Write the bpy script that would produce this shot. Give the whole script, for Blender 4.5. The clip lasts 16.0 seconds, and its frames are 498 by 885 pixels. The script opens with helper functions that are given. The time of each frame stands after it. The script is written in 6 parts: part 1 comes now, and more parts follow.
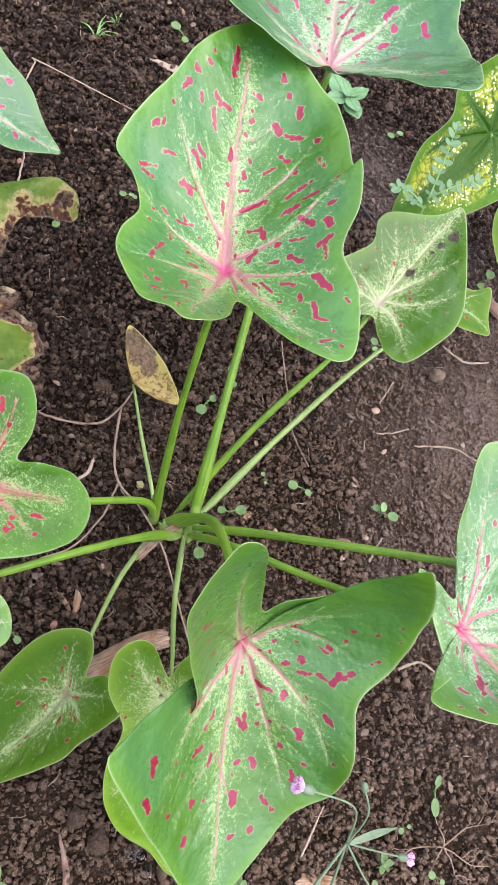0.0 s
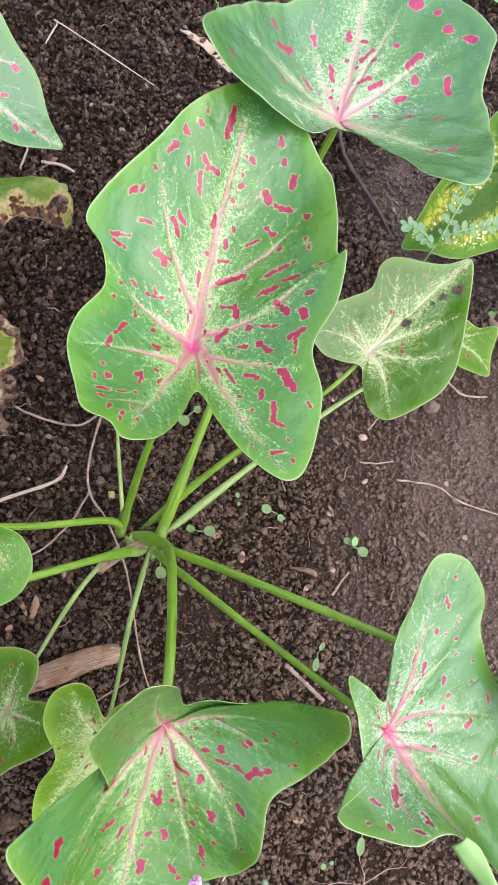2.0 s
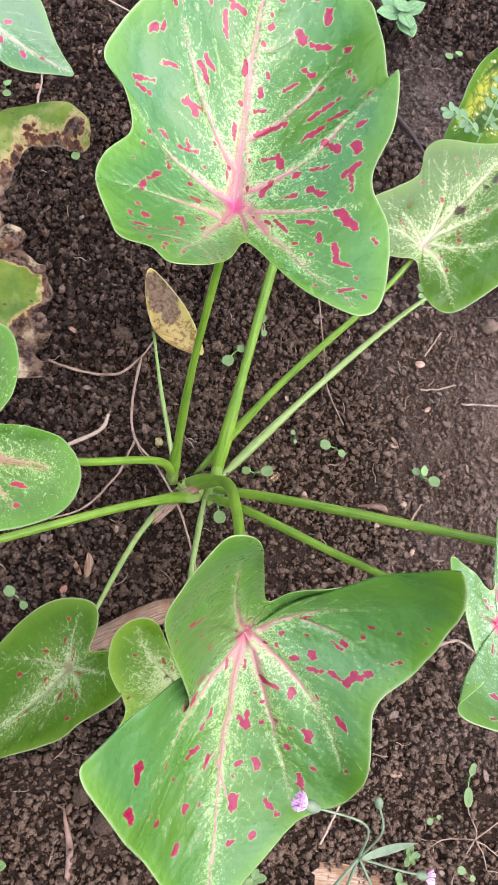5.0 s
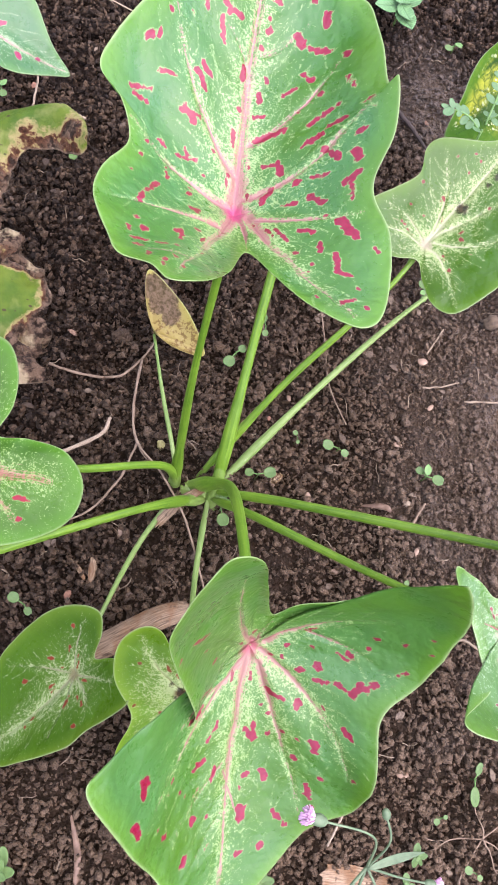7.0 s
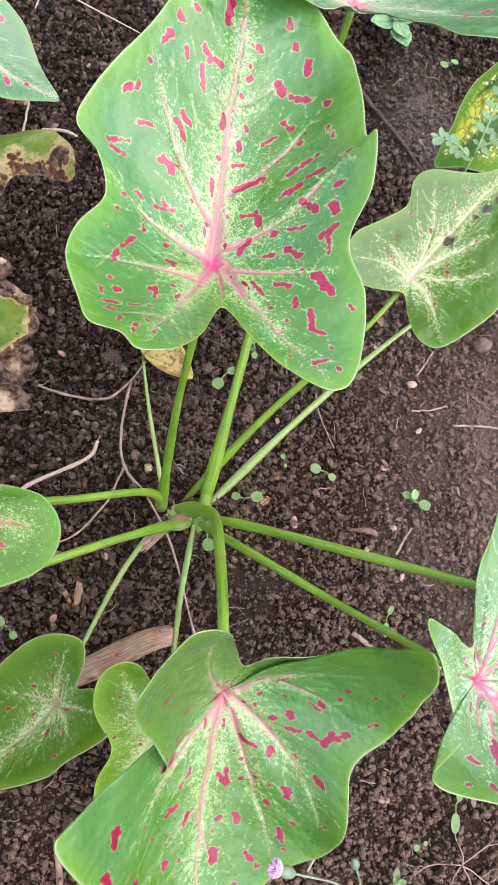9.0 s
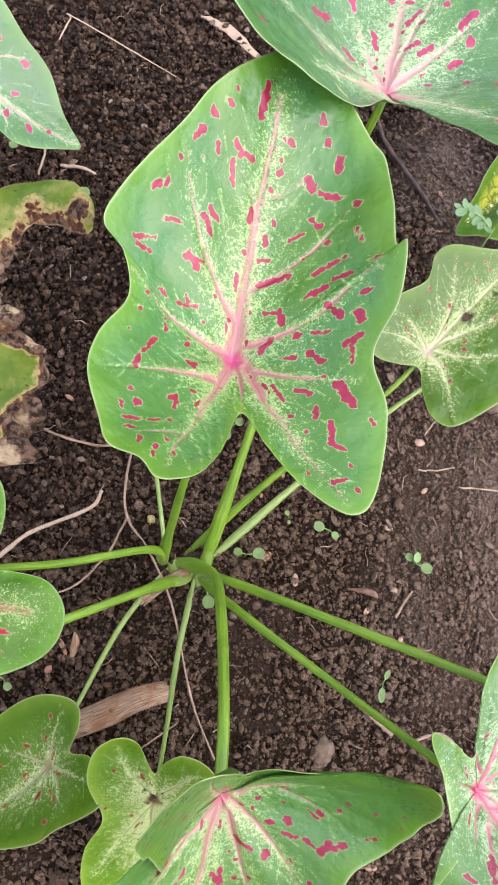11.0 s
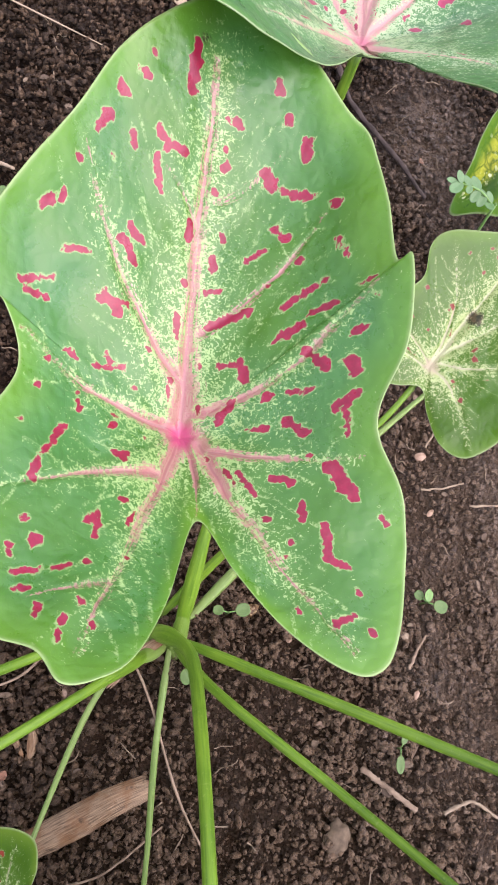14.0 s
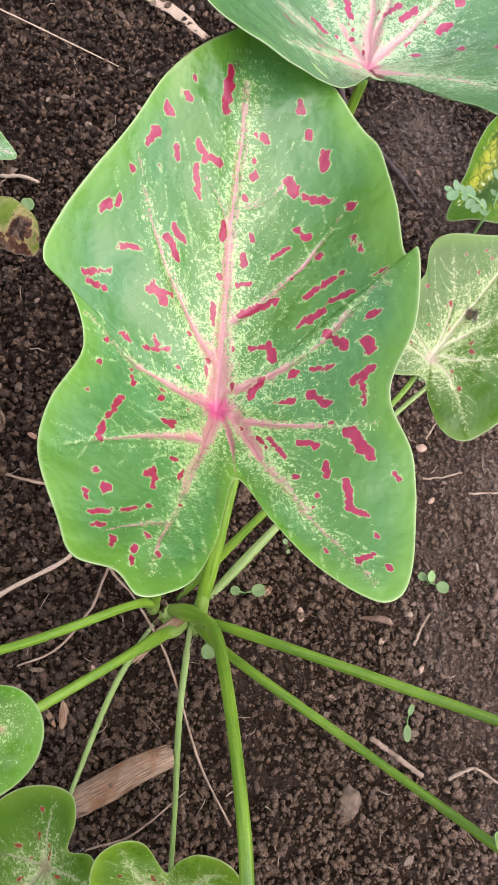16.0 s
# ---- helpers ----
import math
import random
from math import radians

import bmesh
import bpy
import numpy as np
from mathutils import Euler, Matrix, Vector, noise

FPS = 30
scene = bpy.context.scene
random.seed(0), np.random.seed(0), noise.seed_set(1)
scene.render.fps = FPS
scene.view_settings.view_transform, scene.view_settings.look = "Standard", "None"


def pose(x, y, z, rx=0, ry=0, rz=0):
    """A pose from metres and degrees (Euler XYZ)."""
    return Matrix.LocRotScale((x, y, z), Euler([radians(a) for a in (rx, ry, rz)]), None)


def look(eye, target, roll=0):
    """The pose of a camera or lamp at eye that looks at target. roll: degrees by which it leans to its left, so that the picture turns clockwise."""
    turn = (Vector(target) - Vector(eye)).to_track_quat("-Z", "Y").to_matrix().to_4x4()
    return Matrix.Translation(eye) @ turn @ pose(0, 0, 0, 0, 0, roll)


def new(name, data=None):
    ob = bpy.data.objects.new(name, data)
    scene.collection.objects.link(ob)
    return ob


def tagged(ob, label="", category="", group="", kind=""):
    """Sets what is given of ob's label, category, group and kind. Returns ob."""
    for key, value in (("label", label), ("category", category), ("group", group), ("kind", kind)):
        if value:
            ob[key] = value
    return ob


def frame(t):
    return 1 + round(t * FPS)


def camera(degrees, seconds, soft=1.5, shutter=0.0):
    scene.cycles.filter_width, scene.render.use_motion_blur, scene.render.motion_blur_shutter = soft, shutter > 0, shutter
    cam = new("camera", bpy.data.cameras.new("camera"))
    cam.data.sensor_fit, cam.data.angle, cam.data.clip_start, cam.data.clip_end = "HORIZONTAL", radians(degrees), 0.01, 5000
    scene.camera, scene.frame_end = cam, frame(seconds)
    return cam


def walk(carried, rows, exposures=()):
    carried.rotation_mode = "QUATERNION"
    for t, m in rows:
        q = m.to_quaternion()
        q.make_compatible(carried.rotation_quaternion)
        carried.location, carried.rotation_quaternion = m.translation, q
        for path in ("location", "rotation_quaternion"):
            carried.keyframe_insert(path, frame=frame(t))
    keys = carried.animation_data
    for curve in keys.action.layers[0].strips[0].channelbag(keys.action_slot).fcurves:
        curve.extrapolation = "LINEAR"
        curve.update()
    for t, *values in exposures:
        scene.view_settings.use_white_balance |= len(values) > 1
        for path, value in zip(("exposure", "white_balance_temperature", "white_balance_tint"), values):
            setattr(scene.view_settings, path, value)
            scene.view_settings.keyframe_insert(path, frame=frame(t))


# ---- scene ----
cam = camera(33.20, 16.0, 0.85)
# seconds, eye, target, roll
PATH = [
    (0, (-0.0001, -0.0015, 0.8565), (0.1629, 0.3264, 0.1452), 29.23),
    (0.5, (0.0364, 0.0192, 0.8539), (0.2012, 0.3413, 0.1404), 29.97),
    (1, (0.0599, 0.0854, 0.8914), (0.2307, 0.3789, 0.1670), 36.11),
    (1.5, (0.0417, 0.1042, 0.9079), (0.2105, 0.3633, 0.1701), 41.59),
    (2, (0.0314, 0.1109, 0.8941), (0.1859, 0.3658, 0.1517), 40.45),
    (2.5, (0.0228, 0.1132, 0.8622), (0.1562, 0.3660, 0.1150), 35.53),
    (3, (0.0100, 0.0531, 0.8273), (0.1273, 0.3192, 0.0821), 30.03),
    (3.5, (0.0240, 0.0391, 0.8175), (0.1394, 0.3159, 0.0759), 27.67),
    (4, (0.0227, 0.0478, 0.8165), (0.1375, 0.3260, 0.0753), 27.14),
    (4.5, (0.0272, 0.0396, 0.8131), (0.1430, 0.3179, 0.0721), 27.15),
    (4.7, (0.0409, 0.0382, 0.8053), (0.1570, 0.3160, 0.0641), 27.08),
    (6.8, (0.0298, 0.0773, 0.7961), (0.1454, 0.3426, 0.0503), 27.20),
    (7, (0.0393, 0.0543, 0.8027), (0.1547, 0.3197, 0.0569), 26.97),
    (7.5, (0.0781, 0.0423, 0.7867), (0.1938, 0.3073, 0.0409), 26.73),
    (8, (0.0931, 0.0552, 0.7842), (0.2090, 0.3205, 0.0385), 26.72),
    (8.5, (0.0825, 0.0731, 0.7975), (0.1968, 0.3343, 0.0500), 27.04),
    (8.7, (0.0694, 0.0796, 0.8114), (0.1831, 0.3379, 0.0629), 27.35),
    (10.8, (0.0195, 0.1393, 0.8321), (0.1360, 0.3834, 0.0792), 32.64),
    (11, (0.0349, 0.1483, 0.8300), (0.1529, 0.3975, 0.0790), 32.25),
    (11.5, (0.0472, 0.1866, 0.8281), (0.1675, 0.4355, 0.0773), 32.71),
    (12, (0.0341, 0.2220, 0.7869), (0.1561, 0.4588, 0.0326), 34.29),
    (12.5, (0.0318, 0.2489, 0.7310), (0.1525, 0.4666, -0.0293), 35.54),
    (13, (0.0465, 0.2384, 0.7301), (0.1722, 0.4540, -0.0300), 35.25),
    (13.5, (0.0608, 0.2365, 0.7258), (0.1936, 0.4598, -0.0308), 33.61),
    (14, (0.0583, 0.2440, 0.7211), (0.1965, 0.4664, -0.0349), 33.78),
    (14.5, (0.0509, 0.2403, 0.7268), (0.1868, 0.4671, -0.0282), 32.94),
    (15, (0.0472, 0.2414, 0.7212), (0.1830, 0.4690, -0.0336), 32.73),
    (15.5, (0.0411, 0.2311, 0.7377), (0.1795, 0.4585, -0.0167), 33.25),
    (16, (0.0356, 0.2106, 0.7616), (0.1762, 0.4453, 0.0098), 32.38),
]
# the phone opens up a little while it looks at darker ground
LENS_STOPS = [(0, 1.34, 6500, 33), (1.5, 1.32, 6550, 33), (2.5, 1.4, 6480, 34), (4, 1.5, 6480, 36), (8.5, 1.49, 6480, 36), (11, 1.35, 6800, 35), (13, 1.28, 6850, 35), (16, 1.26, 6850, 35)]
walk(cam, [(t, look(eye, target, roll)) for t, eye, target, roll in PATH], LENS_STOPS)

# ---- light: bright overcast sky ----
world = bpy.data.worlds.new("overcast_sky")
scene.world = world
world.use_nodes = True
wn = world.node_tree.nodes
sky = wn.new("ShaderNodeTexSky")
sky.sky_type = "NISHITA"
sky.sun_disc = False
sky.sun_elevation, sky.sun_rotation = radians(62), radians(115)
sky.air_density, sky.dust_density = 1.0, 4.0
# cloud cover, brightest where the sun stands behind it
SUN_SIDE = Vector((0.5, -0.28, 0.82)).normalized()
way = wn.new("ShaderNodeTexCoord")
toward = wn.new("ShaderNodeVectorMath")
toward.operation = "DOT_PRODUCT"
toward.inputs[1].default_value = SUN_SIDE
ramp = wn.new("ShaderNodeMapRange")
ramp.interpolation_type = "SMOOTHSTEP"
ramp.inputs["From Min"].default_value, ramp.inputs["From Max"].default_value = 0.0, 1.0
ramp.inputs["To Min"].default_value, ramp.inputs["To Max"].default_value = 6.0, 16.0
cloud = wn.new("ShaderNodeVectorMath")
cloud.operation = "SCALE"
cloud.inputs[0].default_value = (0.8, 0.975, 1.17)
wash = wn.new("ShaderNodeMix")
wash.data_type = "RGBA"
wash.inputs["Factor"].default_value = 0.82
for a, b in ((way.outputs["Generated"], toward.inputs[0]), (toward.outputs["Value"], ramp.inputs["Value"]), (ramp.outputs[0], cloud.inputs["Scale"]),
             (sky.outputs[0], wash.inputs["A"]), (cloud.outputs[0], wash.inputs["B"]), (wash.outputs["Result"], wn["Background"].inputs[0])):
    world.node_tree.links.new(a, b)
wn["Background"].inputs[1].default_value = 0.12
sun_data = bpy.data.lights.new("sun", "SUN")
sun_data.energy, sun_data.angle, sun_data.color = 1.5, radians(70), (1.0, 0.9, 0.74)
sun = new("sun", sun_data)
sun.matrix_world = look(Vector((0.15, 0.35, 0)) + 3 * Vector((0.42, -0.2, 0.89)), (0.15, 0.35, 0))
scene.view_settings.exposure = 1.05

# ---- materials ----
def shader(name, rough=0.6, spec=0.5):
    """A node material: its tree's maker of nodes, linker, and the principled shader."""
    m = bpy.data.materials.new(name)
    m.use_nodes = True
    nt = m.node_tree
    p = nt.nodes["Principled BSDF"]
    p.inputs["Roughness"].default_value = rough
    p.inputs["Specular IOR Level"].default_value = spec
    return m, nt, p


def add_node(nt, kind, inputs=None, **props):
    n = nt.nodes.new("ShaderNode" + kind)
    for k, v in props.items():
        setattr(n, k, v)
    for k, v in (inputs or {}).items():
        if isinstance(v, bpy.types.NodeSocket):
            nt.links.new(v, n.inputs[k])
        else:
            n.inputs[k].default_value = v
    return n


def coords(nt):
    return add_node(nt, "TexCoord").outputs["Object"]


def noise_tex(nt, vec, scale, detail=3.0, rough=0.55):
    return add_node(nt, "TexNoise", {"Vector": vec, "Scale": scale, "Detail": detail, "Roughness": rough}).outputs["Fac"]


def remap(nt, value, a, b, c=0.0, d=1.0):
    n = add_node(nt, "MapRange", {"Value": value, "From Min": a, "From Max": b, "To Min": c, "To Max": d}, clamp=True)
    return n.outputs[0]


def mix(nt, fac, a, b):
    n = add_node(nt, "Mix", data_type="RGBA")
    for sock, v in ((n.inputs["Factor"], fac), (n.inputs["A"], a), (n.inputs["B"], b)):
        if isinstance(v, bpy.types.NodeSocket):
            nt.links.new(v, sock)
        else:
            sock.default_value = v if isinstance(v, (int, float)) else (*v, 1)
    return n.outputs["Result"]


def calc(nt, op, a, b=0.0):
    n = add_node(nt, "Math", operation=op)
    for i, v in enumerate((a, b)):
        if isinstance(v, bpy.types.NodeSocket):
            nt.links.new(v, n.inputs[i])
        else:
            n.inputs[i].default_value = v
    return n.outputs[0]


def bump(nt, p, height, strength, distance):
    b = add_node(nt, "Bump", {"Height": height, "Strength": strength, "Distance": distance})
    nt.links.new(b.outputs[0], p.inputs["Normal"])
    return b


def attr(nt, name):
    return add_node(nt, "Attribute", attribute_name=name).outputs["Fac"]


def leaf_material(name, green, deep, cream, rose, crimson, rim_green, feather=1.0, rough=0.32, mottled=False, heart=None, patchy=1.0, gloss=0.5, coat=0.16, speckle=None, scarred=((0.012, 0.008, 0.005), (0.075, 0.04, 0.02)), edging=0.75):
    """Waxy leaf: mottled green, speckled pale halo along the veins, coloured veins, spots, a pale rim."""
    m, nt, p = shader(name, rough, gloss)
    p.inputs["Coat Weight"].default_value, p.inputs["Coat Roughness"].default_value = coat, 0.26
    vec = coords(nt)
    broad = noise_tex(nt, vec, 16, 3)
    fine = noise_tex(nt, vec, 980, 2, 0.6)
    grain = noise_tex(nt, vec, 300, 3, 0.6)
    patch = noise_tex(nt, vec, 34, 2)
    col = mix(nt, remap(nt, broad, 0.35, 0.68, 0.0, patchy), green, deep)
    edge = calc(nt, "ADD", attr(nt, "margin"), calc(nt, "MULTIPLY", calc(nt, "SUBTRACT", patch, 0.5), 0.7))
    if mottled:
        # yellow between dark ragged veins, a green border, fine dark cross veins and pale dots
        lined = add_node(nt, "VectorMath", {0: vec, 1: add_node(nt, "VectorMath", {0: add_node(nt, "TexNoise", {"Vector": vec, "Scale": 60.0}).outputs["Color"], "Scale": 0.012}, operation="SCALE").outputs[0]}, operation="ADD").outputs[0]
        mesh_lines = add_node(nt, "TexVoronoi", {"Vector": lined, "Scale": 105.0}, feature="DISTANCE_TO_EDGE").outputs["Distance"]
        col = mix(nt, remap(nt, mesh_lines, 0.13, 0.0, 0.0, 0.7), col, deep)
        col = mix(nt, remap(nt, attr(nt, "net"), 1.3, 0.3, 0.0, 0.7), col, deep)
        dark = calc(nt, "ADD", attr(nt, "halo"), calc(nt, "MULTIPLY", calc(nt, "SUBTRACT", grain, 0.5), 0.7))
        col = mix(nt, remap(nt, dark, 0.04, 0.4, 0.0, 0.95), col, deep)
        col = mix(nt, remap(nt, edge, 0.3, 0.75, 0.0, 0.92), col, rim_green)
        dots = add_node(nt, "TexVoronoi", {"Vector": lined, "Scale": 250.0}).outputs["Distance"]
        dotted = calc(nt, "MULTIPLY", remap(nt, calc(nt, "ADD", dots, calc(nt, "MULTIPLY", calc(nt, "SUBTRACT", grain, 0.5), 0.5)), 0.4, 0.3), remap(nt, patch, 0.47, 0.55))
        dotted = calc(nt, "MULTIPLY", calc(nt, "MULTIPLY", dotted, remap(nt, attr(nt, "halo"), 0.5, 0.3)), remap(nt, attr(nt, "margin"), 0.8, 0.5))
        col = mix(nt, dotted, col, cream)
    else:
        col = mix(nt, remap(nt, edge, 0.25, 1.0, 0.0, 0.55), col, rim_green)
    warped = add_node(nt, "VectorMath", {0: vec, 1: add_node(nt, "VectorMath", {0: add_node(nt, "TexNoise", {"Vector": vec, "Scale": 90.0}).outputs["Color"], "Scale": 0.008}, operation="SCALE").outputs[0]}, operation="ADD").outputs[0]
    cells = add_node(nt, "TexVoronoi", {"Vector": warped, "Scale": 130.0}, feature="DISTANCE_TO_EDGE").outputs["Distance"]
    speck = calc(nt, "ADD", calc(nt, "MULTIPLY", fine, 0.55), calc(nt, "MULTIPLY", grain, 0.45))
    if not mottled:
        # flecks that thicken towards the veins, faint haze beneath them
        halo = calc(nt, "MULTIPLY", attr(nt, "halo"), feather)
        clump = calc(nt, "MULTIPLY", halo, remap(nt, noise_tex(nt, vec, 95, 3, 0.65), 0.3, 0.7, 0.75, 1.15))
        col = mix(nt, remap(nt, halo, 0.2, 1.0, 0.0, 0.06), col, cream)
        limit = calc(nt, "SUBTRACT", 0.715, calc(nt, "MULTIPLY", clump, 0.26))
        curl = add_node(nt, "TexNoise", {"Vector": vec, "Scale": 620.0, "Detail": 2.0, "Roughness": 0.55, "Distortion": 1.4}).outputs["Fac"]
        lace = calc(nt, "ADD", calc(nt, "MULTIPLY", curl, 0.84), calc(nt, "MULTIPLY", grain, 0.16))
        mask = remap(nt, calc(nt, "SUBTRACT", lace, limit), -0.02, 0.05)
        col = mix(nt, calc(nt, "MULTIPLY", mask, 0.88), col, cream)
        col = mix(nt, calc(nt, "MULTIPLY", remap(nt, attr(nt, "net"), 0.9, 0.2, 0.0, 0.7), remap(nt, speck, 0.48, 0.58)), col, cream)
    # veins: a broken band of rose and cream flecks with a darker core
    pink = attr(nt, "pink")
    wide, long = attr(nt, "vein_across"), attr(nt, "vein_along")
    strand = add_node(nt, "TexNoise", {"Vector": add_node(nt, "CombineXYZ", {"X": calc(nt, "MULTIPLY", wide, 1.2), "Y": calc(nt, "MULTIPLY", long, 0.06)}).outputs[0], "Scale": 1.0, "Detail": 3.0}).outputs["Fac"]
    fringe = add_node(nt, "TexNoise", {"Vector": add_node(nt, "CombineXYZ", {"X": calc(nt, "MULTIPLY", wide, 0.16), "Y": calc(nt, "MULTIPLY", long, 0.75)}).outputs[0], "Scale": 1.0, "Detail": 3.0}).outputs["Fac"]
    hairs = calc(nt, "ADD", calc(nt, "MULTIPLY", speck, 0.3), calc(nt, "ADD", calc(nt, "MULTIPLY", fringe, 0.27), calc(nt, "MULTIPLY", strand, 0.43)))
    blush = calc(nt, "SUBTRACT", hairs, calc(nt, "SUBTRACT", 0.685, calc(nt, "MULTIPLY", pink, 0.23)))
    pale_rose = tuple(0.45 * a + 0.55 * b for a, b in zip(rose, (0.4, 0.27, 0.2)))
    flecked = mix(nt, remap(nt, strand, 0.4, 0.6), rose, pale_rose) if not mottled else rose
    col = mix(nt, remap(nt, blush, -0.03, 0.05, 0.0, 0.88), col, flecked)
    vein = attr(nt, "vein")
    core = tuple(0.7 * c for c in rose) if not mottled else deep
    col = mix(nt, remap(nt, calc(nt, "ADD", vein, calc(nt, "MULTIPLY", calc(nt, "SUBTRACT", strand, 0.5), 1.4)), 0.4, 0.95, 0.0, 0.6 if not mottled else 0.75), col, core)
    if heart:
        mid = calc(nt, "ADD", attr(nt, "heart"), calc(nt, "MULTIPLY", calc(nt, "SUBTRACT", grain, 0.5), 0.8))
        col = mix(nt, remap(nt, mid, 0.25, 0.8, 0.0, 0.85), col, heart)
    # crimson spots with a thin pale border
    ragged = calc(nt, "MULTIPLY", calc(nt, "SUBTRACT", noise_tex(nt, vec, 330, 4, 0.68), 0.5), 3.2)
    dist = calc(nt, "ADD", attr(nt, "spot"), ragged)
    col = mix(nt, remap(nt, dist, 0.6, 0.22, 0.0, edging), col, cream)
    shade = mix(nt, remap(nt, grain, 0.3, 0.7), crimson, tuple(0.72 * c for c in crimson))
    col = mix(nt, remap(nt, dist, 0.12, -0.12), col, shade)
    if speckle:
        col = mix(nt, remap(nt, calc(nt, "ADD", calc(nt, "MULTIPLY", noise_tex(nt, vec, 210, 4, 0.7), 0.65), calc(nt, "MULTIPLY", patch, 0.35)), 0.5, 0.56, 0.0, 0.8), col, speckle)
    # brown scars and rotten patches
    scar = calc(nt, "ADD", attr(nt, "scar"), calc(nt, "MULTIPLY", calc(nt, "SUBTRACT", calc(nt, "ADD", calc(nt, "MULTIPLY", noise_tex(nt, vec, 140, 3), 0.3), calc(nt, "MULTIPLY", speck, 0.7)), 0.5), 30.0))
    col = mix(nt, remap(nt, scar, 1.6, -1.2, 0.0, 0.92), col, mix(nt, remap(nt, grain, 0.4, 0.6), *scarred))
    rim = attr(nt, "rim")
    col = mix(nt, remap(nt, rim, 0.15, 0.9, 0.0, 0.8), col, tuple(0.5 * c + 0.25 * (0.75, 0.85, 0.5)[k] for k, c in enumerate(rim_green)))
    nt.links.new(col, p.inputs["Base Color"])
    nt.links.new(calc(nt, "ADD", remap(nt, grain, 0.3, 0.7, rough - 0.04, rough + 0.08), remap(nt, patch, 0.35, 0.65, -0.06, 0.06)), p.inputs["Roughness"])
    height = calc(nt, "ADD", calc(nt, "MULTIPLY", remap(nt, cells, 0.0, 0.2), 0.16), calc(nt, "MULTIPLY", grain, 0.35))
    swell = calc(nt, "ADD", calc(nt, "MULTIPLY", patch, 7.0), calc(nt, "MULTIPLY", noise_tex(nt, vec, 75, 2), 3.0))
    bump(nt, p, calc(nt, "ADD", height, swell), 0.4, 0.0013)
    glow = add_node(nt, "BsdfTranslucent", {"Color": mix(nt, 0.5, col, rim_green)})
    both = add_node(nt, "MixShader", {0: 0.3, 1: p.outputs[0], 2: glow.outputs[0]})
    nt.links.new(both.outputs[0], nt.nodes["Material Output"].inputs[0])
    return m


def rotting_material():
    """Leaf that dries out: olive green with dark dots, straw at the rot's front, then rusty and dark crumpled brown."""
    m, nt, p = shader("rotting_leaf", 0.5, 0.2)
    vec = coords(nt)
    broad, mid, fine = noise_tex(nt, vec, 38, 4), noise_tex(nt, vec, 150, 4, 0.65), noise_tex(nt, vec, 620, 3, 0.6)
    col = mix(nt, remap(nt, broad, 0.38, 0.62), (0.036, 0.085, 0.003), (0.085, 0.128, 0.008))
    col = mix(nt, remap(nt, noise_tex(nt, vec, 26, 4), 0.5, 0.62, 0.0, 0.6), col, (0.2, 0.2, 0.06))
    dots = add_node(nt, "TexVoronoi", {"Vector": add_node(nt, "Mapping", {"Vector": vec, "Scale": (1.0, 1.8, 1.0)}).outputs[0], "Scale": 75.0}).outputs["Distance"]
    col = mix(nt, remap(nt, calc(nt, "ADD", dots, calc(nt, "MULTIPLY", calc(nt, "SUBTRACT", fine, 0.5), 0.2)), 0.16, 0.1, 0.0, 0.9), col, (0.035, 0.022, 0.008))
    rot = calc(nt, "ADD", attr(nt, "spot"), calc(nt, "ADD", calc(nt, "MULTIPLY", calc(nt, "SUBTRACT", mid, 0.5), 14.0), calc(nt, "MULTIPLY", calc(nt, "SUBTRACT", broad, 0.5), 26.0)))
    col = mix(nt, remap(nt, rot, 5.0, 0.8, 0.0, 0.8), col, (0.32, 0.24, 0.1))
    dry = mix(nt, remap(nt, mid, 0.43, 0.57), (0.024, 0.0125, 0.006), (0.15, 0.095, 0.058))
    dry = mix(nt, remap(nt, broad, 0.53, 0.62, 0.0, 0.85), dry, (0.42, 0.33, 0.19))
    dry = mix(nt, remap(nt, rot, -4.0, 0.0, 0.0, 0.85), dry, (0.09, 0.028, 0.008))
    col = mix(nt, remap(nt, rot, 1.4, -0.4), col, dry)
    col = mix(nt, remap(nt, attr(nt, "lip"), 0.3, 0.9, 0.0, 0.4), col, (0.27, 0.2, 0.125))
    nt.links.new(col, p.inputs["Base Color"])
    bump(nt, p, calc(nt, "ADD", mid, calc(nt, "MULTIPLY", fine, 0.3)), remap(nt, rot, 2.0, -1.0, 0.25, 1.0), 0.006)
    glow = add_node(nt, "BsdfTranslucent", {"Color": col})
    both = add_node(nt, "MixShader", {0: 0.12, 1: p.outputs[0], 2: glow.outputs[0]})
    nt.links.new(both.outputs[0], nt.nodes["Material Output"].inputs[0])
    return m


